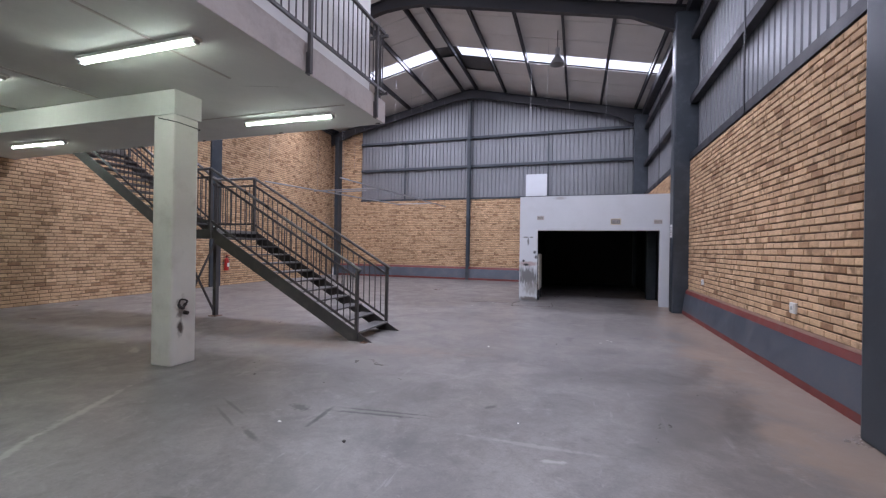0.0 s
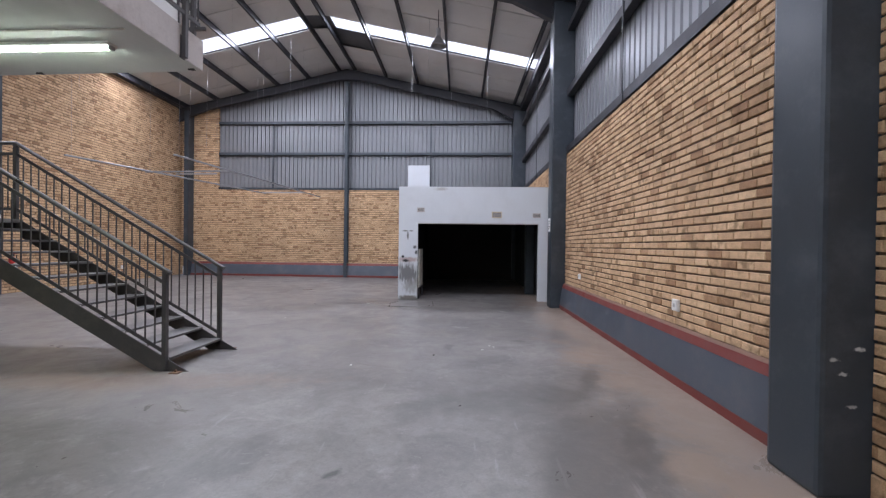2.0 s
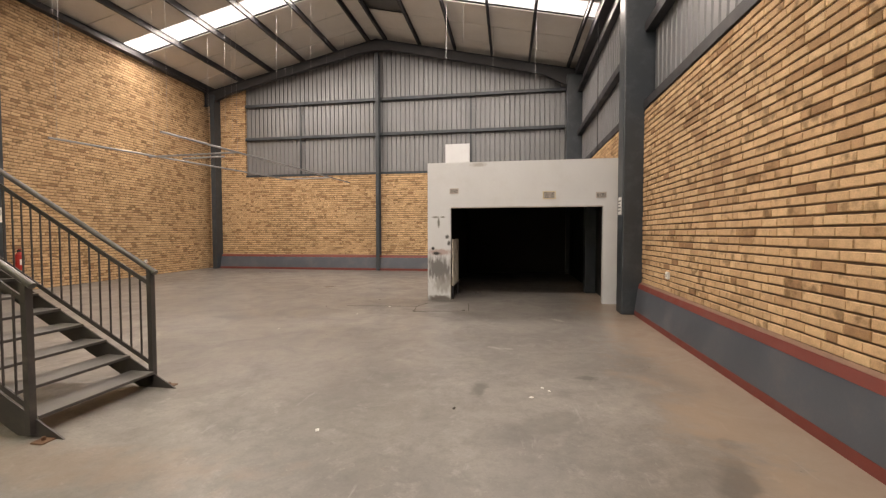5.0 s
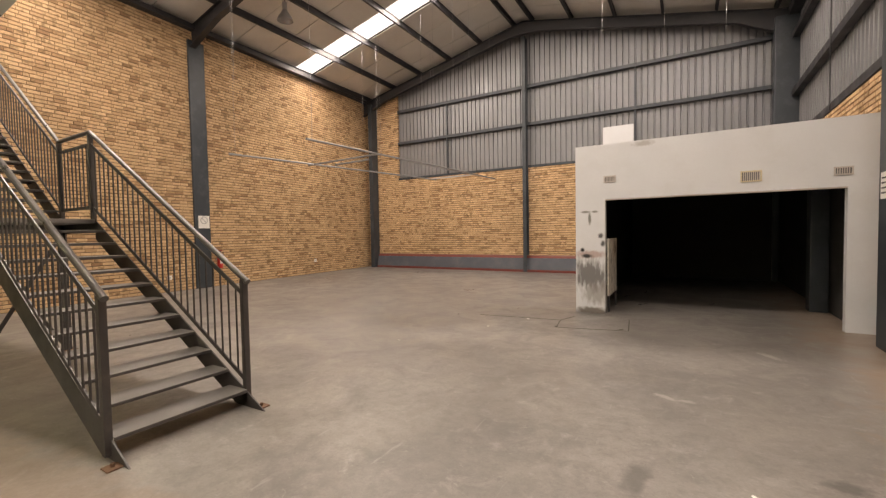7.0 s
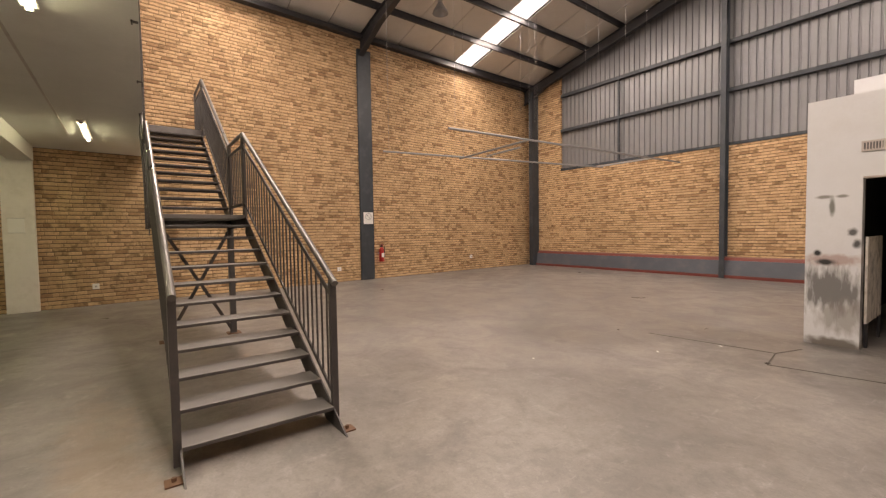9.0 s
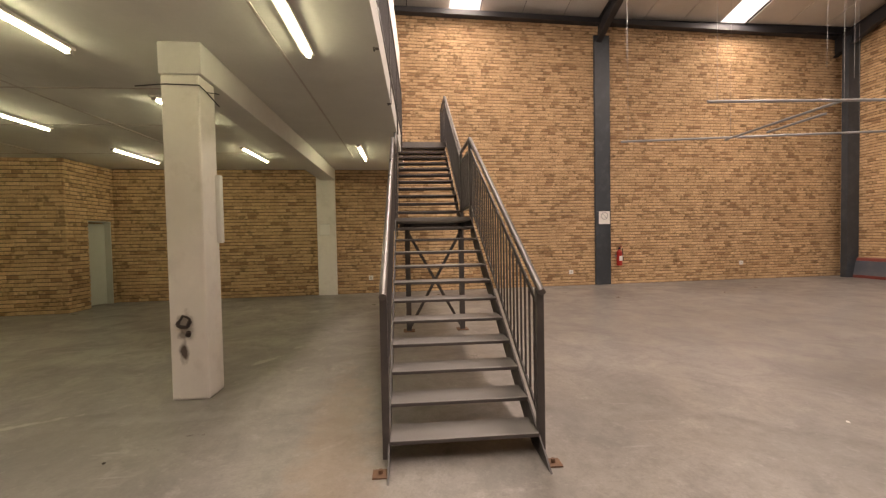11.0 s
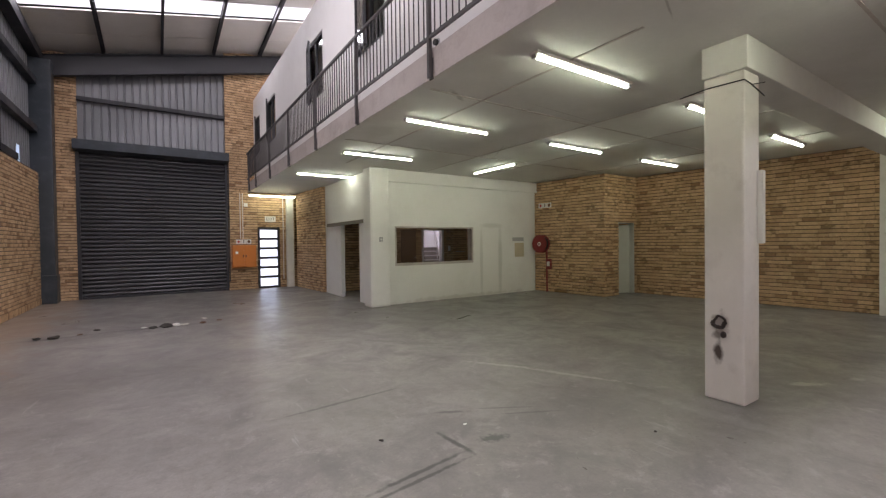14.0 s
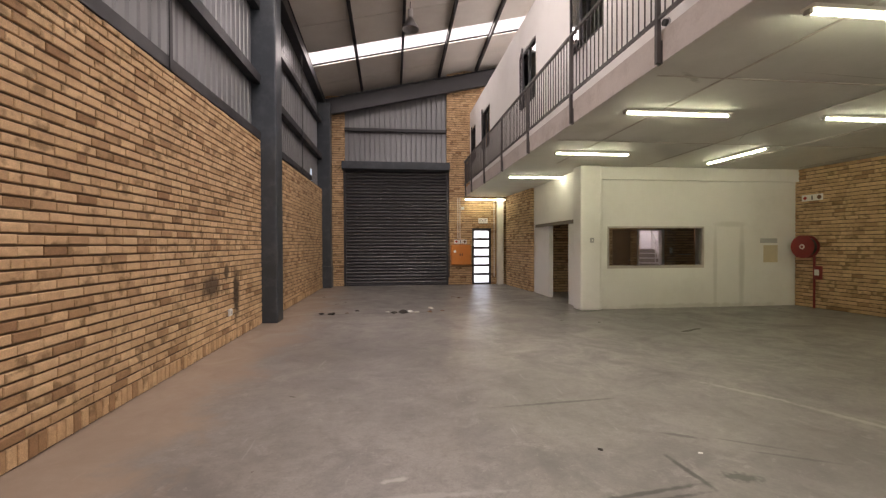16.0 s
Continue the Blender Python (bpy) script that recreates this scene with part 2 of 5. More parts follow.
PLINTH_RED = material("red_oxide_stripe", (0.17, 0.034, 0.026), 0.6, spread=0.15, scale=4, fine=50, bump=0.15, dark=(0.16, 0.06, 0.05), dark_scale=3, dark_amount=0.5)
DUST = material("dusty_mortar", (0.22, 0.13, 0.09), 0.9, spread=0.2, scale=5, fine=60, bump=0.3)
DUST_DARK = material("dirt_in_floor_joint", (0.09, 0.08, 0.07), 0.9, spread=0.25, scale=6)
SHUTTER = material("charcoal_shutter_slats", (0.058, 0.058, 0.062), 0.36, metal=0.3, spread=0.15, scale=1.5, fine=30, bump=0.03)
BLACK = material("black_paint", (0.02, 0.02, 0.02), 0.5)
SOOT = material("soot_stain", (0.03, 0.025, 0.02), 0.9)
ORANGE = material("orange_enamel", (0.62, 0.20, 0.035), 0.4, spread=0.05)
RED = material("red_enamel", (0.42, 0.025, 0.02), 0.35, spread=0.08)
DARKRED = material("dark_red_enamel", (0.22, 0.018, 0.018), 0.4, spread=0.08)
PLASTIC = material("white_plastic", (0.75, 0.74, 0.71), 0.4, spread=0.02, bump=0)
GREY_PLASTIC = material("grey_plastic", (0.4, 0.4, 0.4), 0.45, spread=0.04, bump=0)
PAPER = material("yellowed_paper", (0.60, 0.52, 0.36), 0.8, spread=0.06)
SIGN_INK = material("sign_ink", (0.05, 0.05, 0.055), 0.6, bump=0)
GALV = material("galvanised_pipe", (0.33, 0.33, 0.335), 0.45, metal=0.6, spread=0.1)
DOOR_PALE = material("pale_green_door_paint", (0.5, 0.52, 0.47), 0.5, spread=0.04)
RUST = material("rusted_steel", (0.16, 0.085, 0.05), 0.8, spread=0.3, scale=12)
OLD_IRON = material("blackened_iron", (0.035, 0.024, 0.02), 0.6, spread=0.3, scale=15)
CONCRETE = material("raw_concrete", (0.33, 0.31, 0.29), 0.85, spread=0.12, scale=2)
GROUND = material("outside_paving", (0.3, 0.29, 0.27), 0.9, spread=0.15, scale=0.8)
TUBE = glow("lit_fluorescent_tube", (0.85, 1.0, 0.75), 46.0)
GLASS = glass("window_glass", (0.85, 0.88, 0.86))
BROWN_DOOR = material("brown_door_stain", (0.13, 0.075, 0.04), 0.55, spread=0.15, scale=3)
LINTEL = material("weathered_brown_lintel", (0.17, 0.145, 0.11), 0.6, spread=0.2, scale=4, fine=50, bump=0.1)
FROST = glass("frosted_door_glass", (0.93, 0.95, 1.0), 0.35)


def translucent(name, colour):
    m = bpy.data.materials.new(name)
    m.use_nodes = True
    nt = m.node_tree
    nt.nodes.remove(nt.nodes["Principled BSDF"])
    d = nt.nodes.new("ShaderNodeBsdfTranslucent")
    d.inputs[0].default_value = (*colour, 1)
    nt.links.new(d.outputs[0], nt.nodes["Material Output"].inputs[0])
    return m


SKYSHEET = translucent("translucent_roof_sheet", (0.93, 0.95, 0.97))


def stain(mat, centre, radii, colour, amount=0.9, turn=0.0, scale=9.0, rag=0.7, drawn=1.0):
    """A ragged stain round a place of the room, laid over a material's colour."""
    nt = mat.node_tree
    N, L = nt.nodes.new, nt.links.new
    b = nt.nodes["Principled BSDF"]
    before = b.inputs["Base Color"].links[0].from_socket
    geo = N("ShaderNodeNewGeometry")
    mp = N("ShaderNodeMapping")
    mp.vector_type = "TEXTURE"
    mp.inputs["Location"].default_value, mp.inputs["Rotation"].default_value, mp.inputs["Scale"].default_value = centre, (0, 0, radians(turn)), radii
    L(geo.outputs["Position"], mp.inputs[0])
    ln = N("ShaderNodeVectorMath"); ln.operation = "LENGTH"
    L(mp.outputs[0], ln.inputs[0])
    nz = N("ShaderNodeTexNoise"); nz.inputs["Scale"].default_value, nz.inputs["Detail"].default_value = scale, 6
    pull = N("ShaderNodeMapping")
    pull.inputs["Scale"].default_value = (1, 1, drawn)
    L(geo.outputs["Position"], pull.inputs[0]); L(pull.outputs[0], nz.inputs["Vector"])
    ad = N("ShaderNodeMath"); ad.operation = "MULTIPLY_ADD"; ad.inputs[1].default_value = 2 * rag
    L(nz.outputs["Fac"], ad.inputs[0]); L(ln.outputs["Value"], ad.inputs[2])
    mr = N("ShaderNodeMapRange")
    L(ad.outputs[0], mr.inputs[0])
    for k, v in ((1, 1.0 + rag), (2, 0.45 + rag), (3, 0.0), (4, amount)):
        mr.inputs[k].default_value = v
    mx = N("ShaderNodeMix"); mx.data_type = "RGBA"
    L(mr.outputs[0], mx.inputs[0]); L(before, mx.inputs[6]); mx.inputs[7].default_value = (*colour, 1)
    L(mx.outputs[2], b.inputs["Base Color"])


stain(BRICK, (2.81, -0.55, 0.75), (0.2, 0.17, 0.55), (0.045, 0.03, 0.02), 0.95, 0, 9.0, 0.5)
stain(BRICK, (2.81, -0.15, 1.12), (0.2, 0.12, 0.16), (0.06, 0.04, 0.025), 0.85, 0, 9.0, 0.6)
stain(BRICK, (2.81, 1.0, 1.0), (0.2, 0.35, 0.06), (0.12, 0.07, 0.04), 0.6)
stain(BRICK, (2.81, 0.35, 0.95), (0.2, 0.42, 0.22), (0.075, 0.048, 0.03), 0.9, 0, 7.0, 0.6)


def mark(x0, y0, x1, y1, width, tone, amount=0.8, rag=0.6, scale=16.0):
    """A scrape or pale streak on the floor between two places."""
    length = math.hypot(x1 - x0, y1 - y0)
    colour = (tone, tone * 0.94, tone * 0.87)
    stain(FLOOR, ((x0 + x1) / 2, (y0 + y1) / 2, 0), (length * 0.62, width, 0.2), colour, amount, math.degrees(math.atan2(y1 - y0, x1 - x0)), scale, rag)


for place, size, turn in (((-3.2, 4.9, 3.345), (0.35, 0.012, 0.2), 20), ((-4.8, 2.6, 3.345), (0.9, 0.010, 0.2), 4), ((-3.0, 2.4, 3.345), (0.25, 0.05, 0.2), 35), ((-5.6, 0.2, 3.345), (0.6, 0.012, 0.2), 60)):
    stain(SOFFIT, place, size, (0.30, 0.29, 0.26), 0.6, turn, 18.0, 0.7)
for place, size in (((-5.2, 3.2, 3.345), (0.7, 0.4, 0.2)), ((-2.9, 0.3, 3.345), (0.3, 0.6, 0.2)), ((-7.9, 2.2, 3.345), (0.8, 0.6, 0.2)), ((-3.0, 5.3, 3.345), (0.25, 0.35, 0.2))):
    stain(SOFFIT, place, size, (0.50, 0.49, 0.45), 0.45, 0, 4.0, 0.6)
# scrapes left by racking
mark(-1.74, 3.80, -1.78, 4.26, 0.03, 0.05, 0.9)
mark(-2.17, 4.19, -1.94, 4.12, 0.07, 0.05, 0.85, 0.9, 26)
mark(-0.92, 4.30, -1.76, 4.19, 0.026, 0.055, 0.9)
mark(-0.86, 4.38, -1.72, 4.28, 0.022, 0.06, 0.9)
mark(-0.78, 2.80, -1.97, 2.71, 0.028, 0.07, 0.9)
mark(-2.79, 3.91, -2.3, 3.62, 0.02, 0.10)
mark(-2.2, 3.62, -1.92, 3.47, 0.035, 0.07)
mark(-2.38, 3.83, -2.89, 4.09, 0.02, 0.09)
# pale streaks and patches
mark(-3.12, 2.30, -3.62, 3.05, 0.045, 0.42, 0.6, 0.8, 12)
mark(-3.52, 2.92, -4.02, 3.95, 0.05, 0.42, 0.6, 0.8, 12)
mark(-3.86, 4.25, -3.94, 5.6, 0.12, 0.30, 0.3, 1.0, 9)
mark(0.46, 4.13, -0.46, 4.12, 0.035, 0.36, 0.5, 1.0, 14)
mark(0.20, 9.77, 0.38, 9.67, 0.045, 0.40, 0.5, 0.9)
mark(0.38, 9.71, 0.52, 9.68, 0.045, 0.40, 0.5, 0.9)
mark(1.18, 11.78, 1.36, 11.52, 0.06, 0.42, 0.65, 0.9)
mark(-5.36, 5.0, -5.68, 5.22, 0.07, 0.44, 0.7, 0.8)
mark(-6.05, 5.32, -6.2, 5.38, 0.06, 0.42, 0.6, 0.8)
mark(-8.9, 4.9, -9.2, 5.0, 0.1, 0.40, 0.5, 0.9)
mark(0.1, 3.9, 0.3, 3.95, 0.03, 0.44, 0.6, 0.9)
# dull and oily areas
mark(1.0, 4.4, 1.8, 6.2, 0.5, 0.11, 0.6, 0.8, 3)
mark(0.1, 6.0, 1.8, 6.6, 0.45, 0.11, 0.6, 0.8, 3)
mark(-0.2, 5.5, 0.3, 6.5, 0.2, 0.11, 0.5, 0.8, 4)
mark(1.6, 6.3, 2.0, 7.4, 0.12, 0.09, 0.6, 0.9, 5)
mark(0.4, 7.2, 1.1, 7.9, 0.2, 0.12, 0.5, 0.9, 5)
mark(1.55, 4.6, 1.95, 6.0, 0.16, 0.09, 0.6, 0.9, 5)
mark(-0.45, 4.72, -0.37, 4.84, 0.04, 0.06)
mark(0.17, 8.05, 0.22, 8.45, 0.09, 0.10, 0.75)
mark(1.16, 8.68, 1.38, 8.74, 0.09, 0.08, 0.8)
mark(-3.5, 11.15, -3.3, 11.2, 0.12, 0.10, 0.6)
mark(-0.9, -2.85, 1.1, -2.85, 0.14, 0.09)
mark(1.1, -2.8, 2.1, -2.75, 0.10, 0.09)
mark(-1.5, 13.4, -0.7, 13.4, 0.22, 0.09)
mark(-7.6, 11.4, -7.0, 11.8, 0.12, 0.11, 0.6)
stain(FLOOR, (-3.1, 6.38, 0), (2.3, 0.32, 0.2), (0.30, 0.21, 0.155), 0.36, 6, 5.0, 0.9)
# office wall: greyish upright bands, a top band and a darker foot
stain(WHITE, (-7.48, -2.73, 0.95), (0.07, 0.2, 1.15), (0.52, 0.52, 0.48), 0.5, 0, 2.0, 0.3)
stain(WHITE, (-8.18, -2.73, 0.95), (0.10, 0.2, 1.2), (0.50, 0.50, 0.46), 0.6, 0, 2.0, 0.3)
stain(WHITE, (-7.85, -2.73, 2.0), (0.5, 0.2, 0.09), (0.55, 0.55, 0.5), 0.5, 0, 3.0, 0.4)
stain(WHITE, (-6.9, -2.73, 0.04), (2.4, 0.2, 0.08), (0.45, 0.43, 0.38), 0.4, 0, 6.0, 0.7)
stain(COLUMN_WHITE, (-4.29, 4.785, 0.46), (0.2, 0.05, 0.13), (0.05, 0.03, 0.02), 0.95, 0, 20.0, 0.45)
stain(COLUMN_WHITE, (-4.29, 4.80, 0.74), (0.2, 0.09, 0.12), (0.2, 0.15, 0.11), 0.6, 0, 20.0, 0.8)
stain(COLUMN_WHITE, (-4.29, 4.77, 0.62), (0.2, 0.05, 0.05), (0.10, 0.07, 0.05), 0.7, 0, 20.0, 0.6)
for place in ((2.65, 4.73, 0.74), (2.70, 4.73, 0.55), (2.74, 4.73, 0.89), (2.592, 4.73, 0.825)):
    stain(STEEL_BLUE, place, (0.034, 0.04, 0.014), (0.5, 0.49, 0.46), 0.85, 0, 45.0, 1.2)
STORE = material("store_wall_paint_peeling", (0.62, 0.642, 0.66), 0.65, spread=0.04, scale=1.2, fine=30, bump=0.06, dark=(0.4, 0.38, 0.34), dark_scale=0.9, dark_amount=0.25)
stain(STORE, (-1.13, 13.5, 0.70), (0.42, 0.4, 0.34), (0.10, 0.095, 0.09), 0.85, 0, 24.0, 0.85, 0.22)
stain(STORE, (-1.0, 13.5, 0.38), (0.36, 0.4, 0.25), (0.26, 0.24, 0.22), 0.7, 0, 13.0, 0.8, 0.4)
stain(STORE, (-1.13, 13.5, 1.08), (0.36, 0.4, 0.09), (0.36, 0.22, 0.19), 0.7, 0, 16.0, 0.5)
stain(STORE, (-1.1, 13.5, 0.03), (0.42, 0.4, 0.10), (0.12, 0.10, 0.08), 0.9, 0, 14.0, 0.5)
stain(STORE, (-1.27, 13.5, 1.16), (0.05, 0.4, 0.05), (0.02, 0.02, 0.02), 1.0, 0, 10.0, 0.3)
stain(STORE, (-1.2, 13.5, 1.05), (0.10, 0.4, 0.05), (0.03, 0.03, 0.03), 1.0, -30, 10.0, 0.3)
stain(STORE, (-0.95, 13.5, 1.42), (0.06, 0.4, 0.06), (0.05, 0.05, 0.05), 0.9, 0, 20.0, 0.4)
stain(STORE, (-1.14, 13.5, 1.74), (0.035, 0.4, 0.14), (0.16, 0.17, 0.15), 0.95, 0, 12.0, 0.3)
stain(STORE, (-1.22, 13.5, 1.86), (0.10, 0.4, 0.03), (0.2, 0.2, 0.18), 0.9, 0, 12.0, 0.3)
stain(STORE, (-1.05, 13.5, 1.86), (0.07, 0.4, 0.025), (0.2, 0.2, 0.18), 0.9, 0, 12.0, 0.3)
stain(STORE, (-0.91, 13.5, 1.28), (0.05, 0.4, 0.07), (0.05, 0.05, 0.05), 0.95, 0, 12.0, 0.4)
stain(STORE, (-0.25, 13.5, 3.0), (0.2, 0.4, 0.06), (0.3, 0.27, 0.24), 0.6, 0, 20.0, 0.5)

# ---- mesh helpers ----


def mesh_of(bm, name, mat):
    me = bpy.data.meshes.new(name)
    bm.to_mesh(me)
    bm.free()
    for m in (mat if isinstance(mat, (list, tuple)) else [mat]):
        me.materials.append(m)
    return me


def part(name, bm, mat, parent=None, label=""):
    ob = new(name, mesh_of(bm, name, mat) if isinstance(bm, bmesh.types.BMesh) else bm)
    if parent is not None:
        ob.parent = parent
    return tagged(ob, label)


def thing(name, label, category, m=None, group="", kind=""):
    ob = new(name)
    if m is not None:
        ob.matrix_basis = m
    return tagged(ob, label, category, group, kind)


def structure(name, bm, mat, label="", category=""):
    return tagged(part(name, bm, mat), label, category, "", "structure")


def box(bm, x0, x1, y0, y1, z0, z1, bevel=0.0):
    vs = [bm.verts.new(p) for p in ((x0, y0, z0), (x1, y0, z0), (x1, y1, z0), (x0, y1, z0), (x0, y0, z1), (x1, y0, z1), (x1, y1, z1), (x0, y1, z1))]
    fs = [bm.faces.new([vs[i] for i in f]) for f in ((3, 2, 1, 0), (4, 5, 6, 7), (0, 1, 5, 4), (1, 2, 6, 5), (2, 3, 7, 6), (3, 0, 4, 7))]
    if bevel:
        bmesh.ops.bevel(bm, geom=list({e for f in fs for e in f.edges}), offset=bevel, segments=2, affect="EDGES", profile=0.6)
    return bm


def boxes(*rows, bevel=0.0):
    bm = bmesh.new()
    for r in rows:
        box(bm, *r, bevel=bevel)
    return bm


def rod(bm, a, b, r, sides=10, r2=None):
    a, b = Vector(a), Vector(b)
    m = Matrix.Translation((a + b) / 2) @ (b - a).to_track_quat("Z", "Y").to_matrix().to_4x4()
    bmesh.ops.create_cone(bm, cap_ends=True, segments=sides, radius1=r, radius2=r if r2 is None else r2, depth=(b - a).length, matrix=m)
    return bm


def bar(bm, a, b, w, h):
    """A flat bar from a to b: w across, h upright."""
    a, b = Vector(a), Vector(b)
    d = (b - a).normalized()
    side = Vector((0, 0, 1)).cross(d)
    side = side.normalized() if side.length > 1e-4 else Vector((1, 0, 0))
    up = d.cross(side)
    ring = [(s * side * w / 2 + u * up * h / 2) for s, u in ((-1, -1), (1, -1), (1, 1), (-1, 1))]
    v0, v1 = [bm.verts.new(a + o) for o in ring], [bm.verts.new(b + o) for o in ring]
    bm.faces.new(v0), bm.faces.new(v1[::-1])
    for i in range(4):
        bm.faces.new((v0[i - 1], v1[i - 1], v1[i], v0[i]))
    bmesh.ops.recalc_face_normals(bm, faces=bm.faces[:])
    return bm


def prism(outline, y0, y1, bm=None):
    """An outline in x and z, drawn out along y."""
    bm = bm or bmesh.new()
    a = [bm.verts.new((x, y0, z)) for x, z in outline]
    b = [bm.verts.new((x, y1, z)) for x, z in outline]
    bm.faces.new(a), bm.faces.new(b[::-1])
    for i in range(len(a)):
        bm.faces.new((a[i - 1], b[i - 1], b[i], a[i]))
    bmesh.ops.recalc_face_normals(bm, faces=bm.faces[:])
    return bm


def slabbed(corners, z0, z1):
    """A plan outline drawn up from z0 to z1."""
    bm = bmesh.new()
    a = [bm.verts.new((x, y, z0)) for x, y in corners]
    b = [bm.verts.new((x, y, z1)) for x, y in corners]
    bm.faces.new(a), bm.faces.new(b[::-1])
    for i in range(len(a)):
        bm.faces.new((a[i - 1], b[i - 1], b[i], a[i]))
    bmesh.ops.recalc_face_normals(bm, faces=bm.faces[:])
    return bm


def text(words, size, mat, m, parent=None, name="lettering"):
    cu = bpy.data.curves.new(name, "FONT")
    cu.body, cu.size, cu.extrude, cu.align_x, cu.align_y = words, size, 0.001, "CENTER", "CENTER"
    cu.materials.append(mat)
    ob = new(name, cu)
    if parent is not None:
        ob.parent = parent
    ob.matrix_basis = m
    return ob


def cladding(name, length, height_of, m, label, mat=None, pitch=0.19):
    """Ribbed sheeting in local x (along) and z; the inside looks along -y. height_of(x) gives bottom and top."""
    verts, faces = [], []
    xs = []
    x = 0.0
    while x < length:
        for dx, d in ((0.0, 0.0), (pitch * 0.66, 0.0), (pitch * 0.76, 0.034), (pitch * 0.90, 0.034)):
            if x + dx < length:
                xs.append((x + dx, d))
        x += pitch
    xs.append((length, 0.0))
    for px, d in xs:
        z0, z1 = height_of(px)
        verts += [(px, d, z0), (px, d, z1)]
    n = len(xs)
    faces = [(2 * i, 2 * i + 2, 2 * i + 3, 2 * i + 1) for i in range(n - 1)]
    off = len(verts)
    verts += [(px, y + 0.004, z) for px, y, z in verts]
    faces += [tuple(off + k for k in f[::-1]) for f in faces]
    me = bpy.data.meshes.new(name)
    me.from_pydata(verts, [], faces)
    me.materials.append(mat or CLAD)
    ob = new(name, me)
    ob.matrix_basis = m
    return tagged(ob, label, "cladding", "", "structure")


# ---- ground, floor ----
ground = structure("ground", boxes((-120, 120, -120, 120, -0.35, -0.155)), GROUND, "pale paving outside the warehouse", "ground")
floor = structure("floor", boxes((-13.6, 3.1, -9.4, 21.1, -0.15, 0.0)), FLOOR, "worn grey concrete floor with dust and tyre marks", "floor")

for (xa, ya), (xb, yb) in (((-2.88, 12.47), (-1.44, 12.62)), ((-1.44, 12.62), (-1.30, 13.05)), ((-1.44, 12.61), (-1.36, 12.05)), ((-1.36, 12.05), (-0.33, 12.26)), ((-0.33, 12.26), (-0.42, 13.1))):
    structure("floor_joint", bar(bmesh.new(), (xa, ya, 0.001), (xb, yb, 0.001), 0.014, 0.006), DUST_DARK, "dirty edge of a patch in the concrete floor", "floor joint")

# ---- roof ----
WEST_END = -12.95
PURLINS = [RIDGE_X - 0.35, RIDGE_X + 0.35] + [RIDGE_X + s * (1.75 + 1.41 * k) for s in (-1, 1) for k in range(5)]
STRIPS = [SOUTH - 0.25] + [y for pair in SKYLIGHTS for y in pair] + [NORTH + 0.3]


def roof_panel(x0, x1, y0, y1, lift, thick, bm):
    vs = [bm.verts.new((x, y, roof_z(x) - sag(y) + lift + dz)) for dz in (0, thick) for x, y in ((x0, y0), (x1, y0), (x1, y1), (x0, y1))]
    for f in ((3, 2, 1, 0), (4, 5, 6, 7), (0, 1, 5, 4), (1, 2, 6, 5), (2, 3, 7, 6), (3, 0, 4, 7)):
        bm.faces.new([vs[i] for i in f])


outer, panes_of = bmesh.new(), []
for i in range(0, len(STRIPS), 2):
    roof_panel(WEST_END - 0.3, RIDGE_X, STRIPS[i], STRIPS[i + 1], 0.10, 0.02, outer)
    roof_panel(RIDGE_X, 3.35, STRIPS[i], STRIPS[i + 1], 0.10, 0.02, outer)
for y0, y1 in SKYLIGHTS:
    roof_panel(RIDGE_X - 0.5, RIDGE_X, y0, y1, 0.10, 0.02, outer)
    roof_panel(RIDGE_X, RIDGE_X + 0.5, y0, y1, 0.10, 0.02, outer)
structure("roof", outer, JOINT, "dark underside of the metal roof sheeting", "roof")
for y0, y1 in SKYLIGHTS:
    for x0, x1 in ((WEST_END, RIDGE_X - 0.5), (RIDGE_X + 0.5, 3.2)):
        bm = bmesh.new()
        roof_panel(x0, x1, y0, y1, 0.08, 0.004, bm)
        structure("skylight", bm, SKYSHEET, "translucent white roof sheet letting in daylight", "skylight")

def skewed(bm):
    """The purlins run a little askew to the walls."""
    for v in bm.verts:
        x = v.co.x + 0.0118 * (17.0 - v.co.y)
        v.co.z += roof_z(x) - roof_z(v.co.x)
        v.co.x = x
    return bm


lining = bmesh.new()
edges = sorted(PURLINS + [WEST_END, 3.0])
rnd = random.Random(4)
for a, b in zip(edges, edges[1:]):
    if b - a < 0.3:
        continue
    for i in range(0, len(STRIPS), 2):
        y0, y1 = STRIPS[i], STRIPS[i + 1]
        n = max(1, round((y1 - y0) / 1.2))
        for k in range(n):
            ya, yb = y0 + (y1 - y0) * k / n, y0 + (y1 - y0) * (k + 1) / n
            if RIDGE_X < a < RIDGE_X + 1 and 17.2 < (ya + yb) / 2 < 18.6:
                continue
            roof_panel(a + 0.012, b - 0.012, ya + 0.012, yb - 0.012, rnd.uniform(0, 0.012), 0.03, lining)
structure("ceiling", skewed(lining), LINING, "off-white insulation boards between the roof purlins", "ceiling")

for x in PURLINS:
    z = roof_z(x)
    bm = bmesh.new()
    for y0, y1 in ((SOUTH, 0.1), (0.1, NORTH)):
        box(bm, x - 0.006, x + 0.006, y0, y1, z - 0.19, z)
        box(bm, x - 0.035, x + 0.035, y0, y1, z - 0.196, z - 0.184)
        box(bm, x - 0.035, x + 0.035, y0, y1, z - 0.008, z)
    for v in bm.verts:
        v.co.z -= sag(v.co.y)
    structure("purlin", skewed(bm), STEEL_DARK, "dark painted steel roof purlin", "purlin")


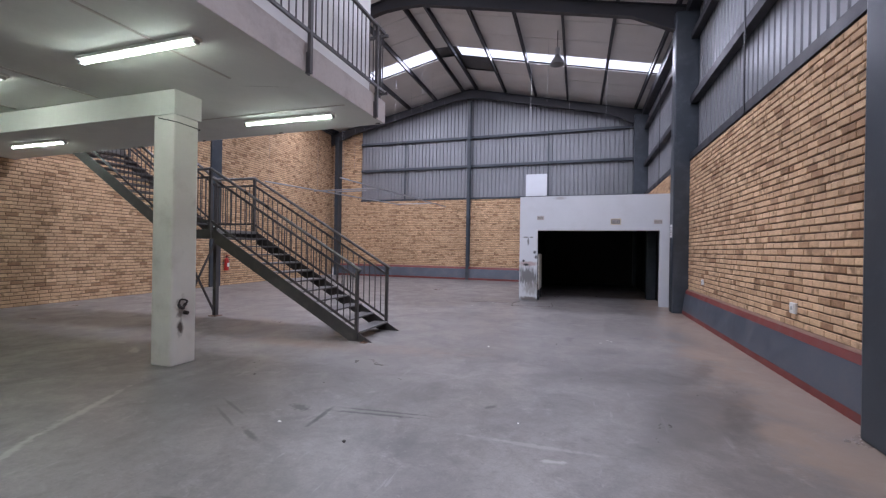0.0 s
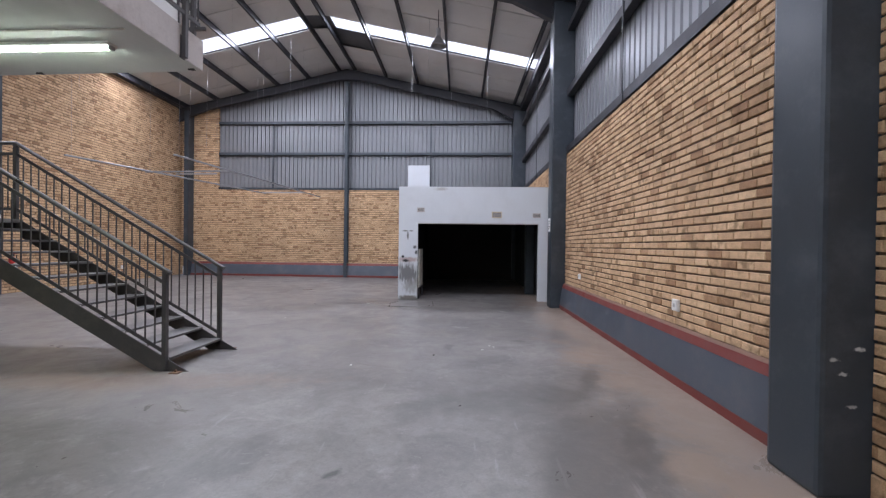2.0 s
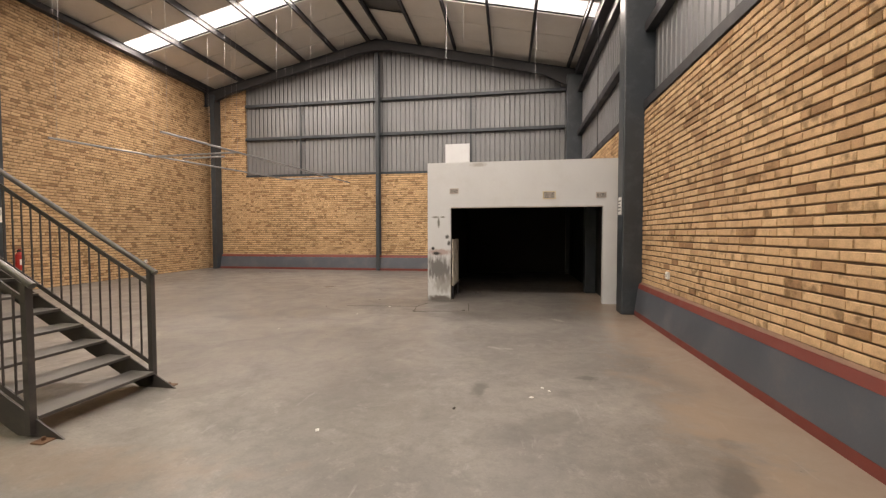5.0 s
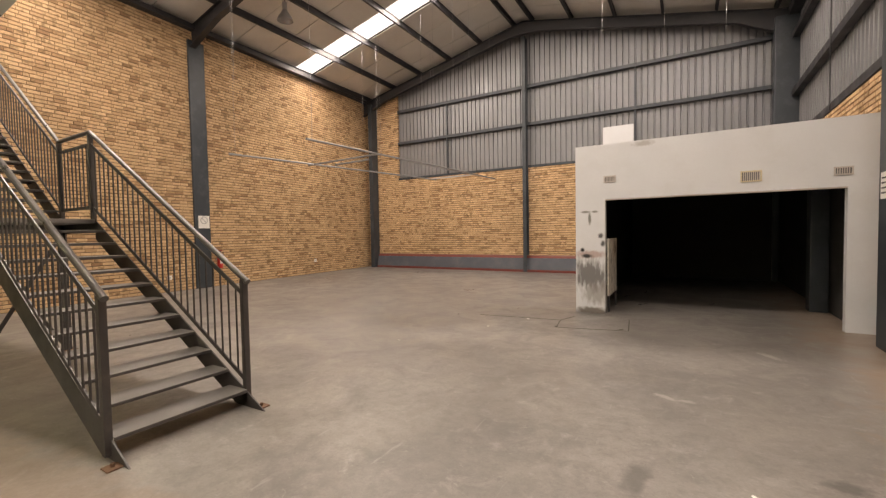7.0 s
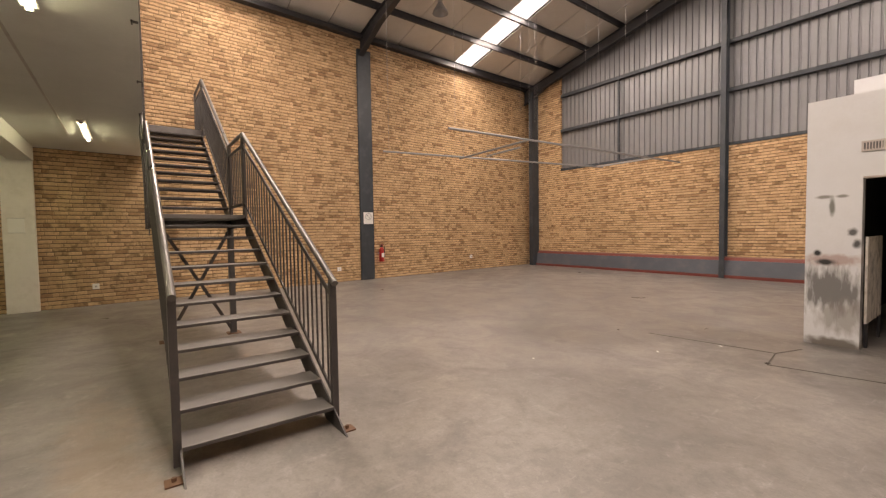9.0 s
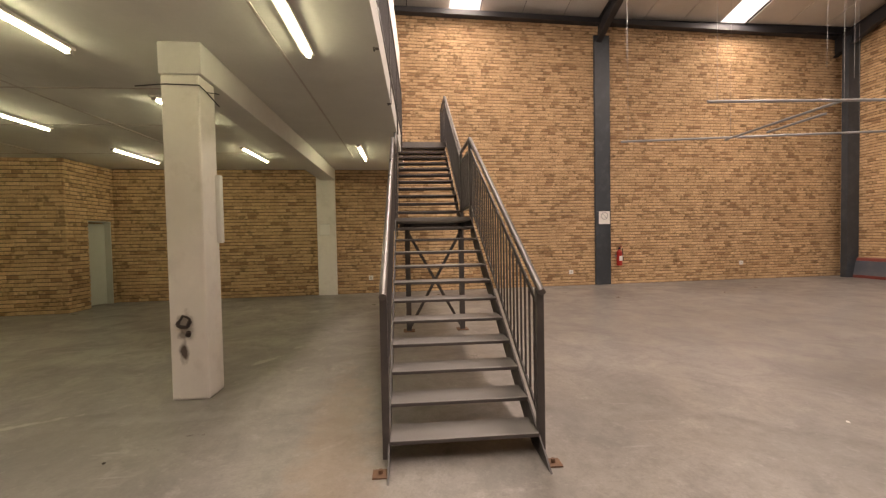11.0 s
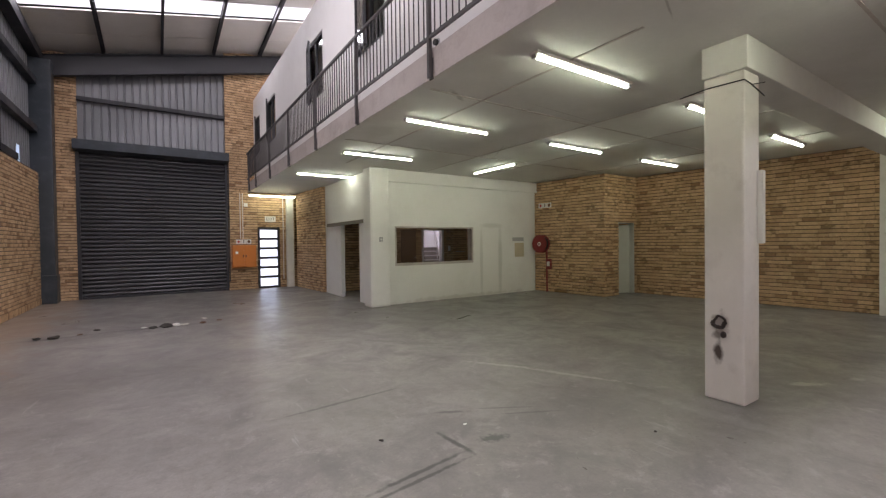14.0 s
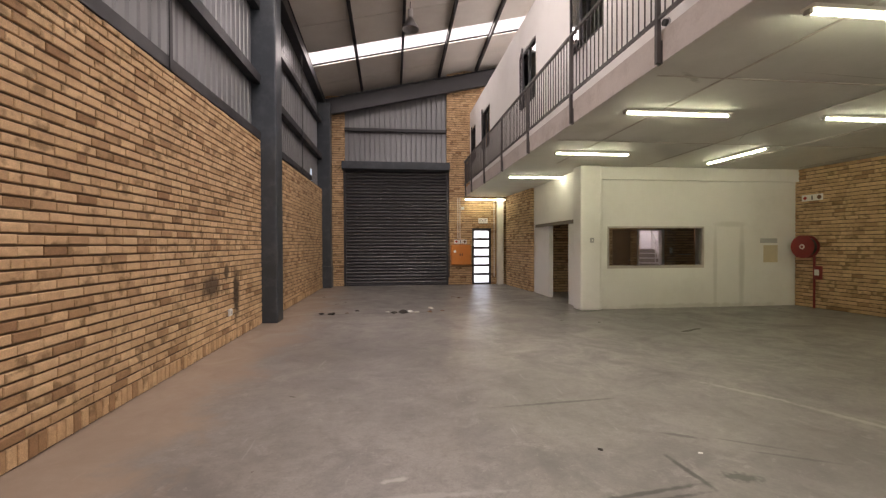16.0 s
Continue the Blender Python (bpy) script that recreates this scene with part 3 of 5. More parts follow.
def rafter(y, west_x, haunch=0.35, depth=0.36):
    xs = [west_x, west_x + 1.3, RIDGE_X - 0.6, RIDGE_X, RIDGE_X + 0.6, 1.5, 2.72]
    low = {west_x: haunch * 0.6, 2.72: haunch, RIDGE_X: 0.10}
    top = [(x, roof_z(x) - sag(y) - 0.2) for x in xs]
    bot = [(x, roof_z(x) - sag(y) - 0.2 - depth - low.get(x, 0)) for x in xs]
    web = prism(top + bot[::-1], y - 0.012, y + 0.012)
    prism(top + [(x, z - 0.016) for x, z in top[::-1]], y - 0.085, y + 0.085, web)
    prism([(x, z + 0.016) for x, z in bot] + bot[::-1], y - 0.085, y + 0.085, web)
    structure("rafter", web, STEEL_DARK, "dark painted steel portal rafter", "rafter")


FRAMES = [-8.95, -2.05, 4.92, 12.54, 20.55]
for y in FRAMES:
    rafter(y, west(y) + 0.05, 0.0 if y < -8 else 0.35, 0.58 if y < -8 else 0.36)

# ---- east wall ----


def steel_column(name, x0, x1, y0, y1, z1, label):
    bm = boxes((x0, x1, y0, y1, 0, z1), bevel=0.03)
    return structure(name, bm, STEEL_BLUE, label, "column")


for i, (y0, y1) in enumerate(((-9.0, -8.62), (-2.3, -1.86), (4.73, 5.16), (12.34, 12.74), (20.4, 20.8))):
    steel_column(f"column_east_{i + 1}", (2.515, 2.515, 2.515, 2.465, 2.42)[i], 3.02, y0, y1, roof_z(2.7) - sag(y0) - 0.4, "tall blue-grey painted steel column with chips")

structure("column_shoe", boxes((2.49, 3.0, -9.02, -8.595, 0, 0.77), bevel=0.02), STEEL_BLUE, "thickened blue-grey foot of the corner column", "column")
cladding("cladding_east", 30.0, lambda x: (4.05 if 28.2 < x < 28.7 else 3.5, roof_z(2.97) - sag(20.9 - x) - 0.02), pose(2.97, 20.9, 0, 0, 0, -90), "grey ribbed metal cladding above the brick", pitch=0.2)
for a, b, top, mid, high in ((-8.62, -2.3, 3.53, 4.58, 5.86), (-1.86, 4.73, 3.57, 4.66, 6.1), (5.16, 12.34, 3.70, 5.06, 6.62), (12.74, 20.4, 3.78, 5.08, 6.66)):
    for z, h in ((top + 0.008, 0.15), (mid, 0.17), (high, 0.15)):
        y_low = a + 1.85 if a < -8 and z < 4 else a
        bm = boxes((2.80, 2.955, y_low, b, z, z + 0.012), (2.80, 2.812, y_low, b, z + 0.012, z + h - 0.012), (2.80, 2.955, y_low, b, z + h - 0.012, z + h))
        structure("girt", bm, STEEL_DARK, "dark steel girt carrying the cladding", "girt")
    ym = (a + b) / 2
    structure("cladding_post", boxes((2.785, 2.798, ym - 0.03, ym + 0.03, top + 0.01, roof_z(2.85) - sag(ym) - 0.2)), STEEL_DARK, "thin dark steel post", "post")
# added outside the cladding to keep sky light out of the gaps
structure("gable_gap_closer", boxes((WEST_END, 3.1, SOUTH - 0.34, SOUTH - 0.26, 4.5, 9.6), (WEST_END, 3.1, NORTH + 0.24, NORTH + 0.3, 3.9, 9.6)), JOINT, "dark sheet added to close gaps behind the gable cladding", "wall")
structure("eaves_gap_closer", boxes((3.06, 3.12, SOUTH - 0.3, SOUTH + 2.7, 4.5, 8.0), (3.06, 3.12, SOUTH + 2.7, NORTH + 0.3, 3.45, 8.0), (WEST_END - 0.3, WEST_END - 0.24, SOUTH - 0.3, NORTH + 0.3, 7.0, 8.0)), JOINT, "dark sheet added to close gaps under the eaves", "wall")
eave = boxes((2.72, 2.96, SOUTH, 0.1, 7.30, 7.56), (2.72, 2.96, 0.1, NORTH, 7.30, 7.56))
for v in eave.verts:
    v.co.z -= sag(v.co.y)
structure("eaves_beam", eave, STEEL_DARK, "dark eaves beam along the wall head", "beam")

# painted plinth
def plinth(name, m, length, depth, h, label):
    base = thing(name, label, "plinth", m, kind="structure")
    top = depth * 0.55
    for name, outline, mat, lab in (("plinth_body", [(depth, 0.09), (top, h), (0.002, h), (0.002, 0.09)], PLINTH_BLUE, "blue-grey painted plinth"), ("plinth_cap", [(top + 0.003, h + 0.002), (top * 0.6, h + 0.085), (0.002, h + 0.085), (0.002, h + 0.002)], PLINTH_RED, "red painted sloping cap"), ("plinth_fillet", [(top * 0.6 - 0.004, h + 0.087), (0.004, h + 0.115), (0.003, h + 0.087)], DUST, "dusty mortar fillet")):
        bm = prism(outline, 0, length)
        bmesh.ops.rotate(bm, verts=bm.verts, matrix=Matrix.Rotation(radians(-90), 3, "Z"))
        part(name, bm, mat, base, lab)
    part("foot_stripe", boxes((0, length, -depth - 0.004, -0.002, 0.0, 0.088)), PLINTH_RED, base, "red painted foot stripe")


plinth("plinth_east", pose(EAST, 12.34, 0, 0, 0, -90), 12.34 - 5.16, 0.115, 0.495, "blue-grey wall plinth with red stripes")
plinth("plinth_east_far", pose(EAST, 20.4, 0, 0, 0, -90), 20.4 - 12.74, 0.115, 0.495, "blue-grey wall plinth with red stripes in the side room")
plinth("plinth_north", pose(-12.06, NORTH, 0), 12.06 - 1.42, 0.2, 0.52, "blue-grey wall plinth with red stripes")

# ---- north wall ----
cladding("cladding_north", 14.2, lambda x: (3.8, roof_z(-11.2 + x) - 0.02), pose(-11.2, NORTH + 0.12, 0), "grey ribbed metal cladding of the gable")
for z, h in ((3.92, 0.09), (5.48, 0.12), (6.88, 0.12)):
    for a, b in ((-10.88, -4.98), (-4.84, 2.42)):
        bm = boxes((a, b, NORTH - 0.02, NORTH + 0.10, z, z + 0.012), (a, b, NORTH - 0.02, NORTH - 0.008, z, z + h), (a, b, NORTH - 0.02, NORTH + 0.10, z + h - 0.012, z + h))
        structure("girt", bm, STEEL_BLUE, "blue-grey steel girt carrying the cladding", "girt")
bm = boxes((-4.98, -4.84, NORTH - 0.26, NORTH - 0.248, 0, 8.7), (-4.916, -4.904, NORTH - 0.25, NORTH - 0.01, 0, 8.7), (-4.98, -4.84, NORTH - 0.012, NORTH, 0, 8.7))
structure("gable_post", bm, STEEL_BLUE, "blue-grey steel gable post from floor to ridge", "post")
for x in (-8.34, -1.16):
    structure("cladding_post", boxes((x - 0.035, x + 0.035, NORTH - 0.03, NORTH - 0.022, 3.92, 7.0), (x - 0.004, x + 0.004, NORTH - 0.03, NORTH + 0.08, 3.92, 7.0)), STEEL_BLUE, "thin blue-grey steel post", "post")

# ---- west wall columns ----
def west_box(name, y0, y1, proud, z0, z1, mat, label, category="column", bevel=0.015):
    bm = boxes((-proud, 0.12, -(y1 - y0) / 2, (y1 - y0) / 2, z0, z1), bevel=bevel)
    for v in bm.verts:
        v.co.x = -v.co.x
    bmesh.ops.reverse_faces(bm, faces=bm.faces[:])
    ob = structure(name, bm, mat, label, category)
    ym = (y0 + y1) / 2
    ob.matrix_basis = pose(west(ym), ym, 0, 0, 0, math.degrees(math.atan(0.06)))
    return ob


west_box("column_west_1", 12.4, 12.88, 0.06, 0, 7.25, STEEL_BLUE, "blue-grey painted steel column in the brick wall")
structure("column_west_2", boxes((-12.26, -12.06, 20.44, 20.84, 0, 7.4), bevel=0.012), STEEL_BLUE, "blue-grey painted steel corner column", "column")
west_box("pilaster", 4.52, 5.0, 0.12, 0, 3.345, COLUMN_WHITE, "white painted concrete pilaster against the brick")
bm = slabbed([(west(SOUTH) + 0.02, SOUTH), (west(SOUTH) + 0.24, SOUTH), (west(NORTH) + 0.24, NORTH), (west(NORTH) + 0.02, NORTH)], 7.52, 7.66)
structure("eaves_beam_west", bm, STEEL_DARK, "dark eaves beam along the wall head", "beam")

# ---- mezzanine ----
EDGE_TURN = -0.005


def edge_x(y):
    return -2.475 - (6.62 - y) * EDGE_TURN


slab = structure("mezzanine_slab", slabbed([(edge_x(SOUTH), SOUTH + 0.002), (edge_x(6.62), 6.62), (west(6.86) + 0.004, 6.86), (west(SOUTH) + 0.004, SOUTH + 0.002)], 3.345, 3.66), [SOFFIT], "off-white painted concrete mezzanine slab", "slab")
fas = structure("slab_fascia", slabbed([(edge_x(SOUTH) + 0.006, SOUTH + 0.004), (edge_x(6.62) + 0.006, 6.62), (edge_x(6.62) + 0.001, 6.62), (edge_x(SOUTH) + 0.001, SOUTH + 0.004)], 3.347, 3.665), FASCIA, "stained painted concrete slab edge", "trim")
structure("mezzanine_beam", boxes((west(4.8) + 0.13, -4.275, 4.65, 5.03, 3.05, 3.343), bevel=0.01), SOFFIT, "off-white painted concrete beam", "beam")
col = structure("mezzanine_column", boxes((-4.62, -4.29, 4.66, 5.0, 0, 3.05), bevel=0.022), COLUMN_WHITE, "scuffed white concrete column with a rusty hook", "column")
# soffit board joints
for x in (-3.4, -5.55, -7.2, -9.4):
    structure("soffit_joint", boxes((x, x + 0.03, -2.4, 4.6, 3.337, 3.344)), FASCIA, "thin plaster joint in the soffit", "trim")
for y in (2.4, -0.4, 5.7):
    structure("soffit_joint", boxes((-9.9, -2.6, y, y + 0.025, 3.338, 3.344)), FASCIA, "thin plaster joint in the soffit", "trim")

# ---- room on the mezzanine ----
UPPER = pose(edge_x(6.5) - 0.2, 6.5, 0, 0, 0, -90 - math.degrees(math.atan(EDGE_TURN)))
U_WIN = [(5.37, 6.5), (8.15, 9.27), (12.3, 13.4), (14.55, 15.4)]
upper = bmesh.new()
x = 0.0
for a, b in U_WIN:
    box(upper, x, a, -0.12, 0.0, 3.62, 6.5)
    box(upper, a, b, -0.12, 0.0, 3.62, 4.55)
    box(upper, a, b, -0.12, 0.0, 5.8, 6.5)
    x = b
box(upper, x, 15.64, -0.12, 0.0, 3.62, 6.5)
uw = structure("wall_upper_east", upper, WHITE, "white plastered wall of the upper room", "wall")
uw.matrix_basis = UPPER
for i, (a, b) in enumerate(U_WIN):
    w = thing(f"window_{i + 2}", "dark framed upper window with an open sash", "window", UPPER, kind="structure")
    part("window_frame", boxes((a, a + 0.05, -0.10, -0.02, 4.55, 5.8), (b - 0.05, b, -0.10, -0.02, 4.55, 5.8), (a + 0.05, b - 0.05, -0.10, -0.02, 5.75, 5.8), (a + 0.05, b - 0.05, -0.10, -0.02, 4.55, 4.6), ((a + b) / 2 - 0.02, (a + b) / 2 + 0.02, -0.09, -0.03, 4.6, 5.75)), STEEL_DARK, w)
    part("pane", boxes((a + 0.05, (a + b) / 2 - 0.02, -0.065, -0.06, 4.6, 5.75)), GLASS, w)
    s = part("sash", boxes((0, 0.04, -0.02, 0.02, 4.6, 5.75), (0.5, 0.54, -0.02, 0.02, 4.6, 5.75), (0.04, 0.5, -0.02, 0.02, 5.71, 5.75), (0.04, 0.5, -0.02, 0.02, 4.6, 4.64)), STEEL_DARK, w)
    s.matrix_basis = pose(b - 0.06, 0.0, 0, 0, 0, 180 - (8, 12, 14, 10)[i])
    part("sash_pane", boxes((0.04, 0.5, -0.003, 0.003, 4.64, 5.71)), GLASS, s)
structure("wall_upper_north", slabbed([(edge_x(6.5) - 0.21, 6.36), (edge_x(6.5) - 0.21, 6.48), (west(6.8) + 0.01, 6.80), (west(6.8) + 0.01, 6.68)], 3.62, 6.5), WHITE, "white plastered end wall of the upper room", "wall")
structure("ceiling_upper", slabbed([(edge_x(SOUTH) - 0.22, SOUTH + 0.004), (edge_x(6.5) - 0.34, 6.36), (west(6.4) + 0.01, 6.36), (west(SOUTH) + 0.01, SOUTH + 0.004)], 6.36, 6.46), WHITE, "white ceiling of the upper room", "ceiling")

# ---- office ----
office = boxes((-9.7, -7.18, -2.88, -2.73, 0, 3.343), (-7.18, -4.73, -2.88, -2.73, 0, 0.955), (-7.18, -4.73, -2.88, -2.73, 1.945, 3.343), (-4.73, -4.4, -2.88, -2.73, 0, 3.343))
structure("wall_office_front", office, WHITE, "white plastered office wall with greyish bands", "wall")
structure("office_beam", boxes((-9.66, -4.2, -2.727, -2.65, 3.035, 3.342), bevel=0.008), WHITE, "white beam over the office wall", "beam")
structure("office_column", boxes((-4.5, -3.98, -2.96, -2.52, 0, 3.341), bevel=0.06), WHITE, "white plastered corner column", "column")
side = boxes((-4.29, -4.2, -3.69, -2.965, 0, 2.08), (-4.29, -4.2, -6.46, -5.06, 0, 2.08), (-4.29, -4.2, -6.46, -2.965, 2.08, 3.341))
structure("wall_office_side", side, WHITE, "white plastered office wall beside the doorway", "wall")
structure("door_header", boxes((-4.197, -4.13, -6.1, -3.2, 2.05, 2.14)), LINTEL, "weathered brown sliding track over the doorway", "trim")
structure("door_lining", boxes((-4.30, -4.185, -5.085, -5.057, 0, 2.045), (-4.30, -4.185, -3.693, -3.665, 0, 2.045)), WHITE, "white door lining", "trim")
structure("office_partition", boxes((-9.78, -9.66, -6.29, -2.9, 0, 3.341)), WHITE, "plain end wall inside the office", "wall")

w = thing("window_1", "wide interior office window looking into a dim room", "window", None, kind="structure")
fr = boxes((-7.18, -7.14, -2.83, -2.72, 0.955, 1.945), (-4.77, -4.73, -2.83, -2.72, 0.955, 1.945), (-7.14, -4.77, -2.83, -2.72, 1.905, 1.945), (-7.14, -4.77, -2.83, -2.72, 0.955, 1.02))
part("window_frame", fr, FASCIA, w)
ob = part("pane", boxes((-7.14, -4.77, -2.79, -2.784, 0.995, 1.905)), GLASS, w)
ob.visible_shadow = False

# ---- behind the office: back door, inner stairs and their unseen lamp ----
BACK = -6.3
structure("door_frame_inner", boxes((-7.69, -7.63, BACK - 0.12, BACK + 0.02, 0, 2.0), (-8.55, -8.46, BACK - 0.14, BACK + 0.03, 0, 2.0), (-8.46, -7.69, BACK - 0.12, BACK + 0.02, 1.96, 2.0)), PLASTIC, "white frame of the inner doorway", "door frame")
d3 = thing("door_3", "dark brown flush door in the dim office", "door", pose(-7.07, BACK + 0.012, 0, 0, 0, 180), kind="structure")
part("door_leaf", boxes((-0.3, 0.3, -0.03, 0.0, 0.01, 2.0), bevel=0.004), BROWN_DOOR, d3)
part("door_handle", boxes((0.2, 0.28, -0.06, -0.032, 1.0, 1.02)), GALV, d3)
bx = thing("outlet", "small white socket on the office back wall", "outlet", pose(-8.8, BACK + 0.006, 1.31, 0, 0, 180))
part("plate", boxes((-0.045, 0.045, -0.016, 0, -0.09, 0.09), bevel=0.004), PLASTIC, bx)
tk = thing("cable_trunking", "short pale trunking on the office back wall", "trunking", pose(-9.3, BACK + 0.006, 1.18, 0, 0, 180))
part("channel", boxes((-0.2, 0.2, -0.016, 0, -0.014, 0.014), bevel=0.003), GREY_PLASTIC, tk)
structure("wall_stairwell_east", boxes((-7.62, -7.5, -9.14, BACK - 0.23, 0, 3.341)), WHITE, "white plastered stairwell wall", "wall")
structure("wall_stairwell_south", boxes((-10.85, -7.63, -9.15, -9.10, 0, 3.341)), WHITE, "white plastered stairwell wall", "wall")
inner = thing("inner_staircase", "pale concrete stairs with white handrails behind the office", "staircase", pose(-8.3, -6.72, 0, 0, 0, 180 - 21))
for k in range(8):
    part("step", boxes((-0.6, 0.6, 0.27 * k + 0.002, 0.27 * k + 0.30, 0.17 * k, 0.17 * k + 0.135), bevel=0.006), CONCRETE, inner)
    part("nosing", boxes((-0.6, 0.6, 0.27 * k - 0.012, 0.27 * k + 0.06, 0.17 * k + 0.137, 0.17 * k + 0.169)), PLASTIC, inner)
for x in (-0.52, 0.45, 0.52):
    part("handrail", rod(bmesh.new(), (x, 0.1, 0.98 if x < 0.5 else 0.6), (x, 2.1, 2.24 if x < 0.5 else 1.86), 0.026, 8), PLASTIC, inner)
for k in range(4):
    part("post", boxes((0.47, 0.50, 0.12 + 0.6 * k, 0.15 + 0.6 * k, 0.17, 0.98 + 0.378 * k)), PLASTIC, inner)
# added unseen lamp gives the stairs a daylight tone; no window is built
lamp = new("stairwell_fill", bpy.data.lights.new("stairwell_fill", "AREA"))
lamp.data.shape, lamp.data.size, lamp.data.size_y = "RECTANGLE", 0.9, 1.2
lamp.data.energy, lamp.data.color = 60, (0.86, 0.84, 1.0)
lamp.matrix_world = look((-10.8, -7.9, 2.4), (-8.6, -7.8, 1.0))

# ---- white store room in the north-east corner ----
store = boxes((-1.39, -0.87, 13.52, 13.66, 0, 3.06), (2.37, 2.70, 13.52, 13.66, 0, 3.06), (-0.87, 2.37, 13.52, 13.66, 2.08, 3.06), (-1.39, -1.25, 13.66, NORTH - 0.002, 0, 3.06))
structure("wall_store", store, STORE, "white plastered store room wall with a wide opening", "wall")
structure("store_roof", boxes((-1.25, 2.8, 13.66, NORTH - 0.002, 2.9, 3.04)), CONCRETE, "flat concrete roof of the store room", "roof")
# added panels: the unlit look of the store inside is painted on
structure("store_shade_lining", boxes((-1.248, -1.22, 13.68, 20.55, 0, 2.89), (-1.22, 2.56, 20.5, 20.55, 0, 2.89), (2.56, 2.58, 13.7, 20.5, 0, 2.89), (-1.22, 2.56, 13.68, 20.5, 2.86, 2.898)), STORE_SHADE, "near-black added panels standing in for shade inside the store room", "wall")
structure("store_column", boxes((2.28, 2.54, 15.2, 15.5, 0, 2.855), bevel=0.015), STEEL_BLUE, "blue-grey steel column inside the dim store", "column")
structure("store_lintel_edge", boxes((-0.868, 2.368, 13.512, 13.66, 2.06, 2.078)), FASCIA, "worn lower edge of the opening", "trim")

# ---- south wall: roller shutter, exit door ----
sh = thing("roller_shutter", "closed charcoal steel roller shutter door", "roller shutter", pose(0.185, SOUTH - 0.06, 0))
slat_me = bpy.data.meshes.new("slat")
prof = [(-0.016, 0.0), (0.022, 0.016), (0.042, 0.042), (0.042, 0.068), (0.020, 0.096), (-0.016, 0.123)]
vs = [(sx * 1.93, d, z) for sx in (-1, 1) for d, z in prof]
n = len(prof)
vs += [(sx * 1.93, -0.024, z) for sx in (-1, 1) for d, z in prof]
slat_me.from_pydata(vs, [], [(n + i, i, i + 1, n + i + 1) for i in range(n - 1)] + [(2 * n + i, 3 * n + i, 3 * n + i + 1, 2 * n + i + 1) for i in range(n - 1)])
slat_me.materials.append(SHUTTER)
for k in range(36):
    ob = new("slat", slat_me)
    ob.parent = sh
    ob.matrix_basis = pose(0, random.uniform(-0.003, 0.003), 0.06 + k * 0.1192)
part("bottom_rail", boxes((-1.93, 1.93, -0.02, 0.03, 0.0, 0.058)), STEEL_DARK, sh)
for sx in (-1, 1):
    part("guide_rail", boxes((sx * 1.9 - 0.04, sx * 1.9 + 0.04, -0.01, 0.10, 0, 4.34)), STEEL_DARK, sh)
hood = prism([(0.0, 4.26), (0.32, 4.30), (0.34, 4.56), (0.0, 4.62)], -1.97, 1.97)
bmesh.ops.rotate(hood, verts=hood.verts, matrix=Matrix.Rotation(radians(90), 3, "Z"))
for v in hood.verts:
    v.co.y = v.co.y + 0.06
part("hood", hood, STEEL_BLUE, sh, "blue-grey steel hood")
cladding("cladding_south", 3.8, lambda x: (4.4, roof_z(2.08 - x) - sag(SOUTH)), pose(2.08, SOUTH - 0.1, 0, 0, 0, 180), "grey ribbed metal cladding over the shutter")
structure("girt", boxes((-1.7, 2.08, SOUTH - 0.09, SOUTH + 0.02, 5.74, 5.85)), STEEL_DARK, "dark steel girt over the shutter", "girt")

door = thing("door_1", "black framed glazed steel exit door with frosted panes", "door", pose(-3.04, SOUTH - 0.06, 0), kind="structure")
part("door_frame", boxes((-0.37, -0.29, -0.04, 0.04, 0, 2.135), (0.29, 0.37, -0.04, 0.04, 0, 2.135), (-0.29, 0.29, -0.04, 0.04, 2.05, 2.135), (-0.29, 0.29, -0.04, 0.04, 0.0, 0.07), *[(-0.29, 0.29, -0.03, 0.03, 0.06 + 0.335 * k - 0.046, 0.06 + 0.335 * k + 0.046) for k in range(1, 6)]), BLACK, door)
for k in range(6):
    ob = part("pane", boxes((-0.29, 0.29, -0.004, 0.004, 0.06 + 0.335 * k + (0.046 if k else 0.01), 0.06 + 0.335 * (k + 1) - (0.046 if k < 5 else 0.02))), FROST, door)
    ob.visible_shadow = False
part("door_handle", boxes((0.28, 0.36, 0.035, 0.06, 1.0, 1.03), bevel=0.006), GALV, door)
lamp = new("door_daylight", bpy.data.lights.new("door_daylight", "AREA"))
lamp.data.shape, lamp.data.size, lamp.data.size_y = "RECTANGLE", 0.66, 2.0
lamp.data.energy, lamp.data.color = 10, (0.70, 0.84, 1.0)
lamp.matrix_world = look((-3.04, SOUTH - 0.30, 1.06), (-3.04, SOUTH + 5, 1.0))

structure("pilaster_south", boxes((-3.86, -3.62, SOUTH + 0.004, SOUTH + 0.16, 0, 3.341), bevel=0.008), COLUMN_WHITE, "white painted pilaster beside the exit door", "column")
for x, z0, z1, r in ((-2.12, 1.75, 3.3, 0.012), (-2.2, 1.75, 3.3, 0.012), (-3.52, 0.3, 3.2, 0.014), (-1.78, 0.3, 4.3, 0.018)):
    bm = rod(bmesh.new(), (x, SOUTH + 0.03, z0), (x, SOUTH + 0.03, z1), r)
    structure("conduit", bm, COLUMN_WHITE if r < 0.015 else STEEL_DARK, "thin electrical conduit on the brick", "conduit")
c = thing("junction_box", "small white junction box on the brick", "electrical box", pose(-2.3, SOUTH + 0.004, 2.9))
part("box", boxes((-0.06, 0.06, 0, 0.05, -0.06, 0.06), bevel=0.006), PLASTIC, c)
part("cover", boxes((-0.05, 0.05, 0.051, 0.056, -0.05, 0.05)), PLASTIC, c)

